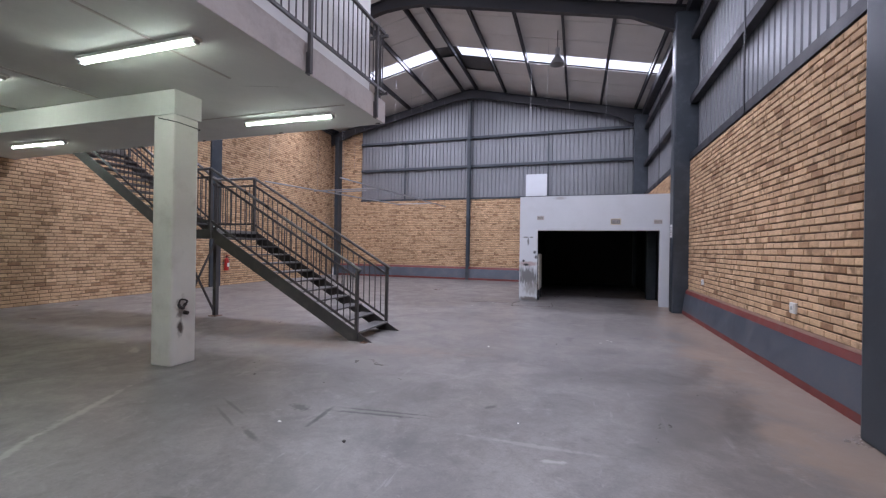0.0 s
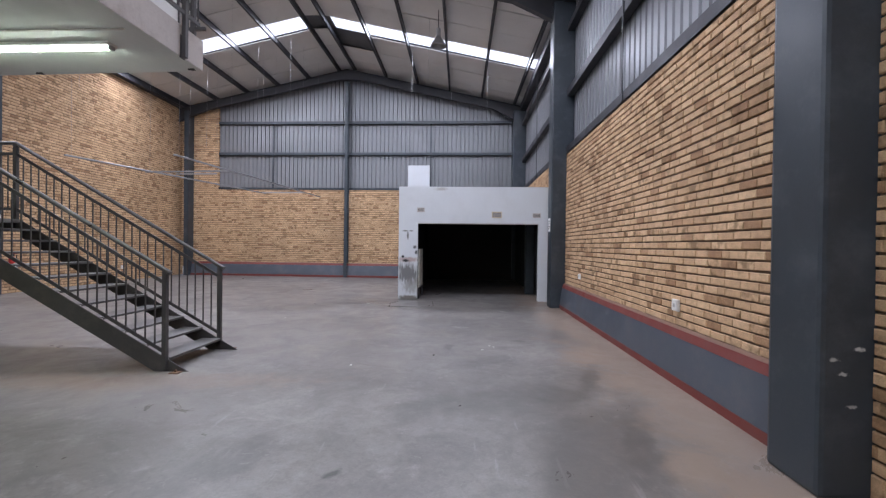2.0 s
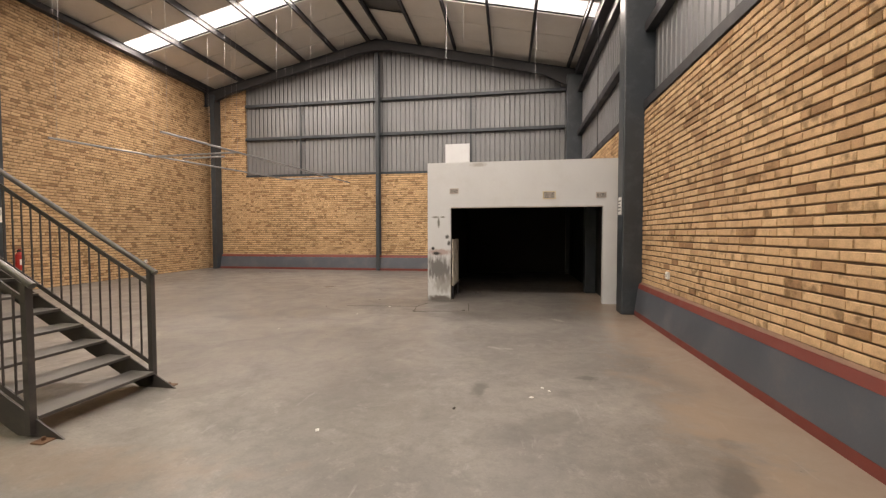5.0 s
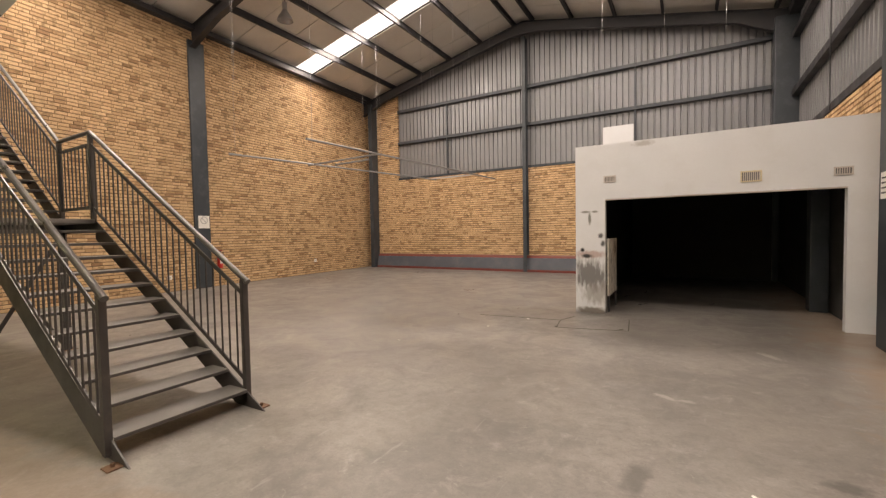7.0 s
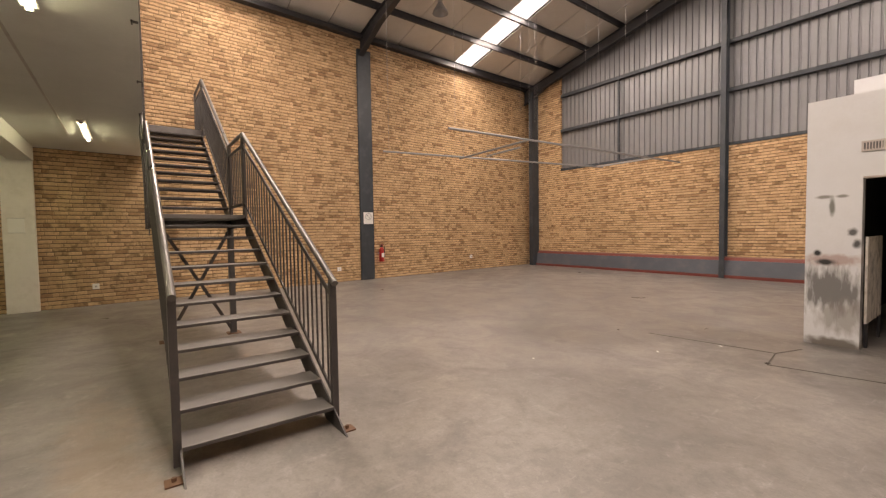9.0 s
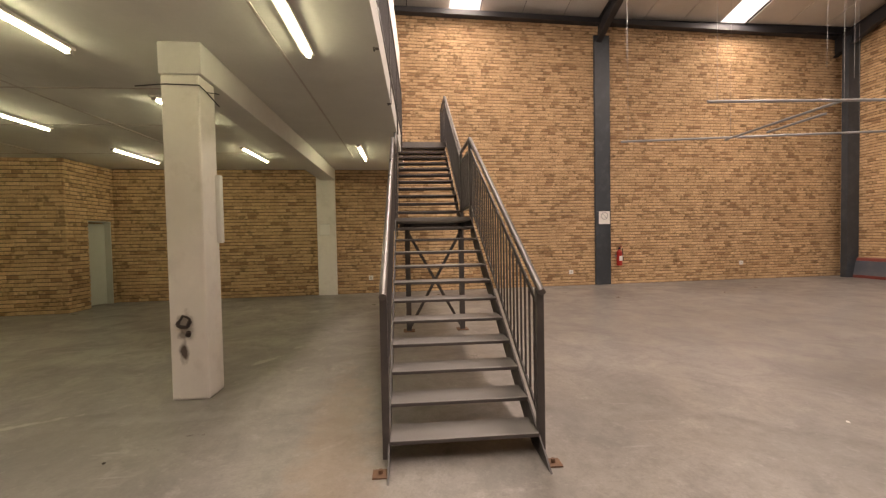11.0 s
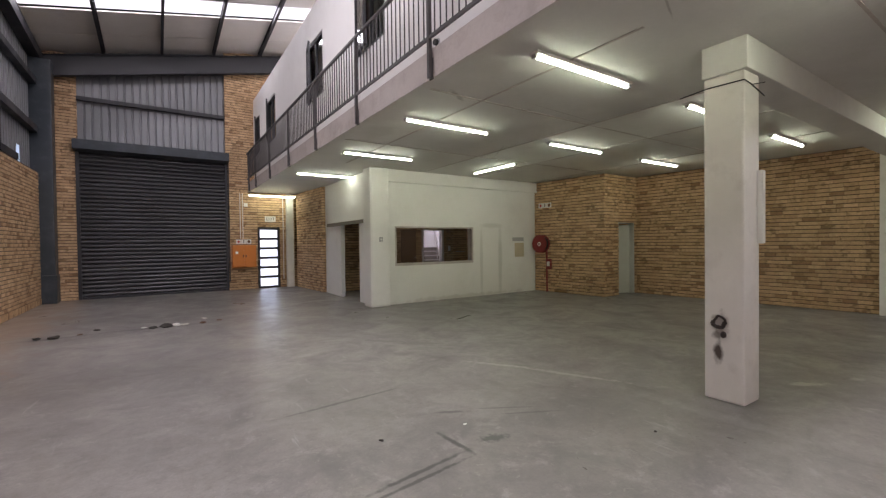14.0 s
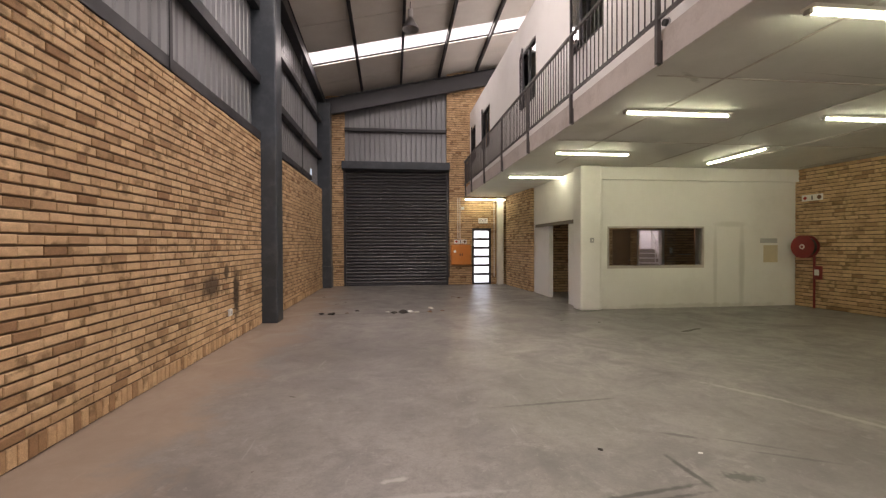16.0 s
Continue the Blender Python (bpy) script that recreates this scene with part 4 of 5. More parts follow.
cab = thing("fire_hose_cabinet", "orange enamelled steel cabinet with two doors", "cabinet", pose(-2.21, SOUTH + 0.004, 0.77))
part("body", boxes((-0.37, 0.37, 0, 0.22, 0, 0.75), bevel=0.008), ORANGE, cab)
for sx in (-1, 1):
    d = part("door", boxes((0.008 if sx > 0 else -0.355, 0.355 if sx > 0 else -0.008, 0.222, 0.238, 0.02, 0.73), bevel=0.004), ORANGE, cab)
    part("handle", boxes((sx * 0.04 - 0.015, sx * 0.04 + 0.015, 0.24, 0.262, 0.34, 0.42), bevel=0.004), BLACK, d, "black latch")
part("label_plate", boxes((0.20, 0.28, 0.239, 0.242, 0.46, 0.54)), PLASTIC, cab)


def pictogram_sign(m, label, marks=3):
    s = thing("pictogram_sign", label, "sign", m, "pictogram signs")
    w = 0.16
    for k in range(marks):
        x = (k - (marks - 1) / 2) * w
        p = part("plate", boxes((x - w / 2 + 0.004, x + w / 2 - 0.004, -0.012, 0, -0.075, 0.075)), PLASTIC, s)
        bm = bmesh.new()
        if k == 1:
            box(bm, x - 0.015, x + 0.015, -0.015, -0.013, -0.05, 0.05)
        else:
            bmesh.ops.create_cone(bm, cap_ends=True, segments=4 if k == 0 else 14, radius1=0.05, radius2=0.05, depth=0.003, matrix=pose(x, -0.0145, 0, 90))
        part("symbol", bm, SIGN_INK if k == 1 else (RED if k == 0 else RUST), p)
    return s


pictogram_sign(pose(-2.22, SOUTH + 0.012, 1.64, 0, 0, 180), "three white safety pictogram plates above the orange cabinet")
pictogram_sign(pose(-9.655, -2.33, 2.62, 0, 0, 95), "three white safety pictogram plates on the brick bay")
ex = thing("exit_sign", "white exit sign over the glazed door", "sign", pose(-3.09, SOUTH + 0.004, 2.43, 0, 0, 180))
part("plate", boxes((-0.18, 0.18, -0.03, 0, -0.1, 0.1), bevel=0.006), PLASTIC, ex)
text("EXIT", 0.14, SIGN_INK, pose(0, -0.032, 0, 90), ex)

# ---- doors elsewhere ----
d2 = thing("door_2", "pale grey-green flush door standing ajar in the brick bay", "door", pose(-10.865, -0.39, 0, 0, 0, 180), kind="structure")
part("door_frame", boxes((-0.385, -0.36, 0.02, 0.2, 0, 2.03), (0.36, 0.385, 0.02, 0.2, 0, 2.03), (-0.36, 0.36, 0.02, 0.2, 2.006, 2.03)), DOOR_PALE, d2)
leaf = part("door_leaf", boxes((-0.71, 0, 0, 0.036, 0.01, 1.97), bevel=0.003), DOOR_PALE, d2)
leaf.matrix_basis = pose(0.355, 0.155, 0, 0, 0, -17)
part("door_handle", boxes((-0.66, -0.55, -0.035, -0.002, 1.04, 1.062), bevel=0.004), STEEL_DARK, leaf)

# ---- staircase ----
ST_S, ST_N = 6.75, 7.77
R1, G1, R2, G2 = 0.147, 0.265, 0.155, 0.243
X1, XL, XT = -2.92, -5.835, -9.62
ZL, ZT = 12 * R1, 12 * R1 + 12 * R2
st = thing("staircase", "charcoal painted steel staircase with open treads and a half landing", "staircase")
S1, S2 = R1 / G1, R2 / G2
for y in (ST_S, ST_N):
    low = [(-2.69, 0.0), (XL - 0.02, S1 * (-2.69 - XL + 0.02)), (XL - 0.02, S1 * (-2.69 - XL + 0.02) - 0.24), (-3.10, 0.0)]
    part("stringer", prism(low, y - 0.006, y + 0.006), STAIR_STEEL, st)
    z0 = ZL - 0.02
    up = [(-6.80, z0), (XT - 0.05, z0 + S2 * (-6.80 - XT + 0.05)), (XT - 0.05, z0 + S2 * (-6.80 - XT + 0.05) - 0.24), (-6.80, z0 - 0.24)]
    part("stringer", prism(up, y - 0.006, y + 0.006), STAIR_STEEL, st)
    part("landing_beam", boxes((-6.95, XL + 0.01, y - 0.006, y + 0.006, ZL - 0.17, ZL - 0.004)), STAIR_STEEL, st)
    part("foot_plate", boxes((-2.86, -2.76, y - 0.1 if y < 7 else y + 0.006, y - 0.006 if y < 7 else y + 0.1, 0, 0.01)), RUST, st)
    bm = rod(bmesh.new(), (-2.81, y + (-0.05 if y < 7 else 0.05), 0.01), (-2.81, y + (-0.05 if y < 7 else 0.05), 0.035), 0.014, 6)
    part("anchor_bolt", bm, RUST, st)


def tread_mesh(depth):
    bm = boxes((-depth, 0, ST_S + 0.008, ST_N - 0.008, -0.006, 0), (-0.006, 0, ST_S + 0.008, ST_N - 0.008, -0.026, -0.006), (-depth, -depth + 0.006, ST_S + 0.008, ST_N - 0.008, -0.03, -0.006))
    bmesh.ops.bevel(bm, geom=[e for e in bm.edges if e.calc_length() > 0.9 and e.verts[0].co.z > -0.001], offset=0.003, segments=1, affect="EDGES")
    me = mesh_of(bm, "tread", TREAD)
    me.materials.append(STAIR_STEEL)
    # upward faces take the lighter plate, lips and undersides the darker paint
    for f in me.polygons:
        f.material_index = 0 if f.normal.z > 0.5 or abs(f.normal.z) > 0.3 and f.normal.z > 0 else 1
    return me


t1 = tread_mesh(0.262)
for k in range(1, 12):
    ob = new("tread", t1)
    ob.parent = st
    ob.matrix_basis = pose(X1 - G1 * (k - 1), 0, R1 * k + 0.008)
for k in range(1, 12):
    ob = new("tread", t1)
    ob.parent = st
    ob.matrix_basis = pose(-6.95 - G2 * (k - 1), 0, ZL + R2 * k)
part("landing", boxes((-6.98, XL, ST_S + 0.008, ST_N - 0.008, ZL - 0.05, ZL), bevel=0.004), TREAD, st)
part("top_landing", boxes((-10.75, XT, ST_S - 0.2, ST_N + 0.02, ZT - 0.12, ZT), bevel=0.005), TREAD, st)
for y in (6.90, 7.76):
    part("support_post", boxes((-6.93, -6.85, y - 0.04, y + 0.04, 0.012, ZL - 0.05)), STAIR_STEEL, st)
    part("base_plate", boxes((-6.99, -6.79, y - 0.09, y + 0.09, 0, 0.012)), RUST, st)
part("cross_beam", boxes((-6.93, -6.85, 6.78, 7.78, ZL - 0.16, ZL - 0.052)), STAIR_STEEL, st)
for a, b in (((6.92, 0.06), (7.74, 1.56)), ((7.74, 0.06), (6.92, 1.56))):
    part("brace", bar(bmesh.new(), (-6.89, a[0], a[1]), (-6.89, b[0], b[1]), 0.012, 0.045), STAIR_STEEL, st)


def along(path, x):
    for (xa, za), (xb, zb) in zip(path, path[1:]):
        if xb <= x <= xa:
            return za + (zb - za) * (x - xa) / (xb - xa)
    return path[-1][1]


HAND = [(-2.90, 1.115), (-5.95, 2.845), (-6.93, 2.845), (-9.52, 4.60), (-10.6, 4.60)]
bal_me = {}
for y, out in ((ST_S - 0.018, -1), (ST_N + 0.018, 1)):
    hand = HAND if out > 0 else HAND[:4]
    for (xa, za), (xb, zb) in zip(hand, hand[1:]):
        bm = rod(bmesh.new(), (xa, y, za), (xb, y, zb), 0.026, 12)
        bmesh.ops.create_icosphere(bm, subdivisions=1, radius=0.026, matrix=Matrix.Translation((xb, y, zb)))
        part("handrail", bm, RAIL_WORN, st, "handrail with paint worn to metal")
    for drop, w, h in ((0.15, 0.012, 0.04), (0.93, 0.012, 0.04)):
        for i, ((xa, za), (xb, zb)) in enumerate(zip(hand, hand[1:])):
            xa = -2.96 if i == 0 else xa
            za = along(hand, xa) if i == 0 else za
            part("rail_bar", bar(bmesh.new(), (xa, y, za - drop), (xb, y, zb - drop), w, h), STAIR_STEEL, st)
    for x, z0 in ((-2.96, 0.03), (-5.95, ZL - 0.17), (-6.93, ZL - 0.17), (-9.52, ZT - 0.14)) + (((-10.58, ZT - 0.1),) if out > 0 else ()):
        part("post", boxes((x - 0.024, x + 0.024, y - 0.024, y + 0.024, z0, along(hand, x) - 0.01)), STAIR_STEEL, st)
    x = -3.08
    while x > hand[-1][0] + 0.06:
        z = along(hand, x)
        if min(abs(x - p) for p in (-5.95, -6.93, -9.52)) > 0.05:
            if "b" not in bal_me:
                bal_me["b"] = mesh_of(rod(bmesh.new(), (0, 0, 0), (0, 0, 0.78), 0.009, 6), "baluster", STAIR_STEEL)
            ob = new("baluster", bal_me["b"])
            ob.parent = st
            ob.matrix_basis = pose(x, y, z - 0.93)
        x -= 0.115

# ---- balustrade along the mezzanine ----
def balustrade(label, m, length, posts):
    b = thing("balustrade", label, "balustrade", m, "mezzanine balustrades")
    part("top_rail", boxes((0, length, -0.022, 0.022, 4.62, 4.66), bevel=0.006), STAIR_STEEL, b)
    part("bottom_rail", boxes((0, length, -0.015, 0.015, 3.765, 3.80)), STAIR_STEEL, b)
    for x in posts:
        part("post", boxes((x - 0.022, x + 0.022, -0.02, 0.02, 3.34, 4.62)), STAIR_STEEL, b)
        pl = part("fixing_plate", boxes((x - 0.035, x + 0.035, -0.034, -0.020, 3.33, 3.56)), STAIR_STEEL, b)
        for z in (3.38, 3.51):
            part("bolt", boxes((x - 0.012, x + 0.012, -0.044, -0.035, z - 0.012, z + 0.012)), STAIR_STEEL, pl)
    me = mesh_of(rod(bmesh.new(), (0, 0, 3.80), (0, 0, 4.62), 0.009, 6), "baluster", STAIR_STEEL)
    x = 0.11
    while x < length - 0.05:
        if min(abs(x - p) for p in posts) > 0.045:
            ob = new("baluster", me)
            ob.parent = b
            ob.matrix_basis = pose(x, 0, 0)
        x += 0.112
    return b


balustrade("charcoal steel balustrade fixed to the slab edge", UPPER @ pose(0, 0.2 + 0.035, 0), 15.6, [0.22, 1.77, 3.81, 5.9, 7.95, 10.0, 12.05, 14.1, 15.3])
balustrade("charcoal steel balustrade along the slab end", pose(-9.55, 6.825, 0, 0, 0, -2.0), 7.14, [0.1, 1.8, 3.5, 5.2, 7.0])

stub = thing("pipe_stub", "short dark drain pipe stub in the white wall", "pipe", pose(edge_x(2.5) - 0.2, 2.51, 3.86))
part("pipe", rod(bmesh.new(), (0.001, 0, 0), (0.05, 0, 0), 0.035, 14), BLACK, stub)
part("collar", rod(bmesh.new(), (0.001, 0, 0), (0.012, 0, 0), 0.048, 14), GREY_PLASTIC, stub)

# ---- fluorescent lights ----
def batten(m, sub=0.0):
    f = thing("fluorescent_light", "lit white fluorescent batten with a bare tube", "ceiling light", m, "mezzanine fluorescent lights")
    part("housing", boxes((-0.765, 0.765, -0.058, 0.058, -0.034, -0.002), bevel=0.006), PLASTIC, f)
    part("tube", rod(bmesh.new(), (-0.74, 0, -0.048), (0.74, 0, -0.048), 0.018, 12), TUBE, f)
    for s in (-1, 1):
        part("end_cap", boxes((s * 0.755 - 0.018, s * 0.755 + 0.018, -0.026, 0.026, -0.069, -0.031), bevel=0.005), GREY_PLASTIC, f)
    return f


first = batten(pose(-3.69, 3.77, 3.345))
for x, y, a in ((-3.63, 1.30, 0), (-3.64, -1.24, 0), (-3.50, -4.15, 0), (-6.67, -1.21, 90), (-6.58, 1.32, 0), (-9.57, 1.28, 0), (-9.48, 3.72, 0), (-9.32, 5.98, 0), (-3.70, 5.97, 0), (-6.52, 3.78, 0)):
    copy_thing(first, pose(x, y, 3.345, 0, 0, a))
low_light = copy_thing(first, pose(-3.1, -8.75, 3.24))
part("drop_rod", boxes((-0.5, -0.49, -0.005, 0.005, -0.004, 0.07), (0.49, 0.5, -0.005, 0.005, -0.004, 0.07)), GREY_PLASTIC, low_light)

# ---- high-bay lamps, unlit ----
def high_bay(x, y, z):
    h = thing("high_bay_lamp", "unlit grey bell-shaped lamp hanging from the roof", "ceiling lamp", pose(x, y, z), "high-bay lamps")
    bm = bmesh.new()
    rings = [(0.06, 0.32), (0.10, 0.24), (0.19, 0.10), (0.23, 0.0), (0.22, 0.0), (0.17, 0.10), (0.06, 0.26)]
    loops = [[bm.verts.new((r * math.cos(k * math.pi / 10), r * math.sin(k * math.pi / 10), zz)) for k in range(20)] for r, zz in rings]
    for a, b in zip(loops, loops[1:]):
        for k in range(20):
            bm.faces.new((a[k - 1], a[k], b[k], b[k - 1]))
    part("reflector", bm, GALV, h)
    part("ballast", rod(bmesh.new(), (0, 0, 0.30), (0, 0, 0.52), 0.07, 14), GREY_PLASTIC, h)
    part("hanger", rod(bmesh.new(), (0, 0, 0.52), (0, 0, roof_z(x) - sag(y) - z), 0.012, 6), STEEL_DARK, h)


high_bay(-0.45, 14.6, 7.35)
high_bay(-0.2, -4.6, 7.25)
high_bay(-9.7, 13.9, 7.75)

# ---- suspended pipe frame ----
pf = thing("hanging_pipe_frame", "grey galvanised pipe frame hung on thin wires", "pipe frame")
for a, b in (((-6.33, 11.55), (-5.85, 20.0)), ((-9.05, 11.6), (-7.7, 18.85)), ((-8.86, 13.87), (-6.23, 13.7)), ((-8.2, 14.25), (-6.9, 14.15)), ((-7.75, 18.6), (-5.93, 18.5))):
    part("pipe", rod(bmesh.new(), (*a, 3.5), (*b, 3.5), 0.024, 10), GALV, pf)
for x, y in ((-6.32, 11.7), (-6.2, 13.7), (-6.07, 16.1), (-5.95, 18.2), (-5.87, 19.8), (-9.03, 11.75), (-8.75, 13.9), (-8.2, 16.3), (-7.75, 18.7)):
    part("wire", rod(bmesh.new(), (x, y, 3.5), (x + random.uniform(-0.05, 0.05), y, roof_z(x)), 0.0025, 4), GALV, pf)
for x, y, z in ((-8.6, 11.5, 5.05), (-7.4, 17.5, 6.2), (-6.16, 17.5, 6.35), (-10.0, 17.5, 5.56), (-9.35, 17.5, 5.06), (1.14, 17.5, 6.17), (-1.6, 17.4, 6.1), (-0.8, 15.2, 6.4), (-0.2, 18.5, 6.2)):
    w = thing("hanging_wire", "thin pale wire hanging from the roof", "wire", pose(x, y, z), "hanging wires")
    part("strand", rod(bmesh.new(), (0, 0, 0), (0.03, 0, roof_z(x) - z), 0.004, 4), GALV, w)

# ---- things on the west wall ----
def on_west(y, z):
    return pose(west(y), y, z, 0, 0, 90 + ang)


fe = thing("fire_extinguisher", "red fire extinguisher hung on the brick wall", "fire extinguisher", on_west(13.12, 0.56))
bm = rod(bmesh.new(), (0, -0.1, 0), (0, -0.1, 0.40), 0.08, 16)
rod(bm, (0, -0.1, 0.40), (0, -0.1, 0.47), 0.08, 16, 0.03)
part("cylinder", bm, RED, fe)
part("valve", boxes((-0.03, 0.03, -0.13, -0.07, 0.47, 0.53), bevel=0.008), BLACK, fe)
part("handle", boxes((-0.012, 0.012, -0.22, -0.08, 0.53, 0.55)), RED, fe)
hose = rod(bmesh.new(), (0.09, -0.12, 0.5), (0.10, -0.13, 0.12), 0.012, 8)
part("hose", hose, BLACK, fe)
part("label_plate", boxes((-0.05, 0.05, -0.184, -0.178, 0.14, 0.28)), PLASTIC, fe)
part("bracket", boxes((-0.09, 0.09, -0.02, 0.0, 0.25, 0.29)), GALV, fe)

ns = thing("no_smoking_sign", "white square no-smoking sign on the blue column", "sign", on_west(12.67, 1.97) @ pose(0, -0.064, 0) @ Matrix.Scale(1.7, 4))
part("plate", boxes((-0.1, 0.1, -0.006, 0, -0.11, 0.11)), PLASTIC, ns)
bm = bmesh.new()
for k in range(20):
    a, b = k * math.pi / 10, (k + 1) * math.pi / 10
    bar(bm, (0.06 * math.cos(a), -0.008, 0.03 + 0.06 * math.sin(a)), (0.06 * math.cos(b), -0.008, 0.03 + 0.06 * math.sin(b)), 0.003, 0.012)
bar(bm, (-0.042, -0.008, 0.072), (0.042, -0.008, -0.012), 0.003, 0.012)
part("symbol", bm, GREY_PLASTIC, ns)


def outlet(m, label="white plastic wall outlet on the brick", size=0.12):
    o = thing("wall_outlet", label, "wall outlet", m, "wall outlets")
    part("back_box", boxes((-size / 2, size / 2, -0.03, 0.0, -size / 2, size / 2), bevel=0.006), PLASTIC, o)
    part("cover", boxes((-size / 2 + 0.012, size / 2 - 0.012, -0.036, -0.031, -size / 2 + 0.012, size / 2 - 0.012)), PLASTIC, o)
    part("socket", boxes((-0.02, 0.02, -0.039, -0.0365, -0.02, 0.02)), GREY_PLASTIC, o)
    return o


for y, z in ((11.65, 0.4), (17.24, 0.52), (5.89, 0.42)):
    outlet(on_west(y, z))
for y, z, s in ((7.0, 0.83, 0.13), (3.9, 0.44, 0.14), (-0.25, 0.48, 0.11), (11.0, 0.86, 0.11)):
    outlet(pose(EAST, y, z, 0, 0, -90), size=s)
pb = thing("blank_cover_plate", "white square cover plate on the pilaster", "electrical box", on_west(4.72, 1.75) @ pose(0, -0.122, 0))
part("plate", boxes((-0.12, 0.12, -0.012, 0, -0.14, 0.14), bevel=0.004), PLASTIC, pb)
part("rim", boxes((-0.13, 0.13, -0.006, -0.001, -0.15, -0.141), (-0.13, 0.13, -0.006, -0.001, 0.141, 0.15)), GREY_PLASTIC, pb)

# ---- hose reel ----
hr = thing("fire_hose_reel", "dark red fire hose reel on a standpipe by the brick bay", "fire hose reel", pose(-9.66, -2.36, 0, 0, 0, 95))
bm = bmesh.new()
for r, y, d in ((0.27, -0.10, 0.012), (0.27, -0.26, 0.012), (0.13, -0.18, 0.16)):
    bmesh.ops.create_cone(bm, cap_ends=True, segments=28, radius1=r, radius2=r, depth=d, matrix=pose(0, y, 1.45, 90))
part("drum", bm, DARKRED, hr)
bm = bmesh.new()
for i in range(6):
    bmesh.ops.create_cone(bm, cap_ends=True, segments=24, radius1=0.22, radius2=0.22, depth=0.022, matrix=pose(0, -0.125 - i * 0.024, 1.45, 90))
part("hose", bm, BLACK, hr)
bm = bmesh.new()
bmesh.ops.create_cone(bm, cap_ends=True, segments=18, radius1=0.06, radius2=0.06, depth=0.006, matrix=pose(0, -0.27, 1.45, 90))
hub = part("hub", bm, PLASTIC, hr, "white hub disc")
bm = bmesh.new()
bmesh.ops.create_cone(bm, cap_ends=True, segments=14, radius1=0.03, radius2=0.03, depth=0.006, matrix=pose(0, -0.275, 1.45, 90))
part("hub_cap", bm, DARKRED, hub)
part("standpipe", rod(bmesh.new(), (0.12, -0.06, 0), (0.12, -0.06, 1.4), 0.025, 10), DARKRED, hr)
part("valve", boxes((0.16, 0.28, -0.12, -0.02, 0.68, 1.0), bevel=0.02), DARKRED, hr)
part("instruction_plate", boxes((0.17, 0.27, -0.128, -0.122, 0.78, 0.92)), PLASTIC, hr)
part("wall_bracket", boxes((-0.05, 0.05, -0.1, -0.005, 1.38, 1.52)), STEEL_DARK, hr)

# ---- office wall things ----
for x, z, w, h, mat, lab in ((-8.95, 1.28, 0.38, 0.42, PAPER, "yellowed notice sheet taped to the white wall"), (-8.9, 1.60, 0.46, 0.11, GREY_PLASTIC, "narrow grey notice strip on the white wall")):
    nn = thing("notice", lab, "notice", pose(x, -2.729, z))
    part("sheet", boxes((-w / 2, w / 2, 0, 0.003, -h / 2, h / 2)), mat, nn)
sw = thing("light_switch", "small grey light switch on the white column", "switch", pose(-4.25, -2.519, 1.62))
part("plate", boxes((-0.045, 0.045, 0, 0.014, -0.055, 0.055), bevel=0.004), GREY_PLASTIC, sw)
part("rocker", boxes((-0.015, 0.015, 0.0142, 0.02, -0.02, 0.02)), PLASTIC, sw)

# ---- mezzanine column things ----
wire = thing("column_wire", "dark wire tied round the white column", "wire", pose(0, 0, 0))
bm = bmesh.new()
pts = [(-4.27, 4.45, 2.93), (-4.28, 4.7, 2.955), (-4.275, 5.01, 2.945), (-4.4, 5.02, 2.92), (-4.64, 5.03, 2.86)]
for a, b in zip(pts, pts[1:]):
    rod(bm, a, b, 0.006, 5)
rod(bm, (-4.4, 5.02, 2.92), (-4.6, 5.05, 2.97), 0.005, 5)
part("strand", bm, BLACK, wire)
hook = thing("column_hook", "rusty steel loop bolted to the white column", "hook", pose(-4.289, 4.80, 0.73))
bm = bmesh.new()
for k in range(12):
    a, b = k * math.pi / 6, (k + 1) * math.pi / 6
    rod(bm, (0.014 + 0.016 * math.sin(2 * a), 0.05 * math.cos(a) + 0.012 * math.sin(3 * a), 0.02 + 0.055 * math.sin(a)), (0.014 + 0.016 * math.sin(2 * b), 0.05 * math.cos(b) + 0.012 * math.sin(3 * b), 0.02 + 0.055 * math.sin(b)), 0.011 if k < 6 else 0.018, 6)
part("loop", bm, OLD_IRON, hook)
part("bolt", rod(bmesh.new(), (0, 0.03, -0.09), (0.05, 0.05, -0.10), 0.024, 8), OLD_IRON, hook)
tr = thing("cable_trunking", "white plastic cable trunking on the column", "trunking", pose(-4.585, 5.002, 1.48))
part("channel", boxes((-0.03, 0.03, 0, 0.042, 0, 0.68), bevel=0.004), PLASTIC, tr)
part("lid", boxes((-0.027, 0.027, 0.0425, 0.047, 0.004, 0.676)), PLASTIC, tr)

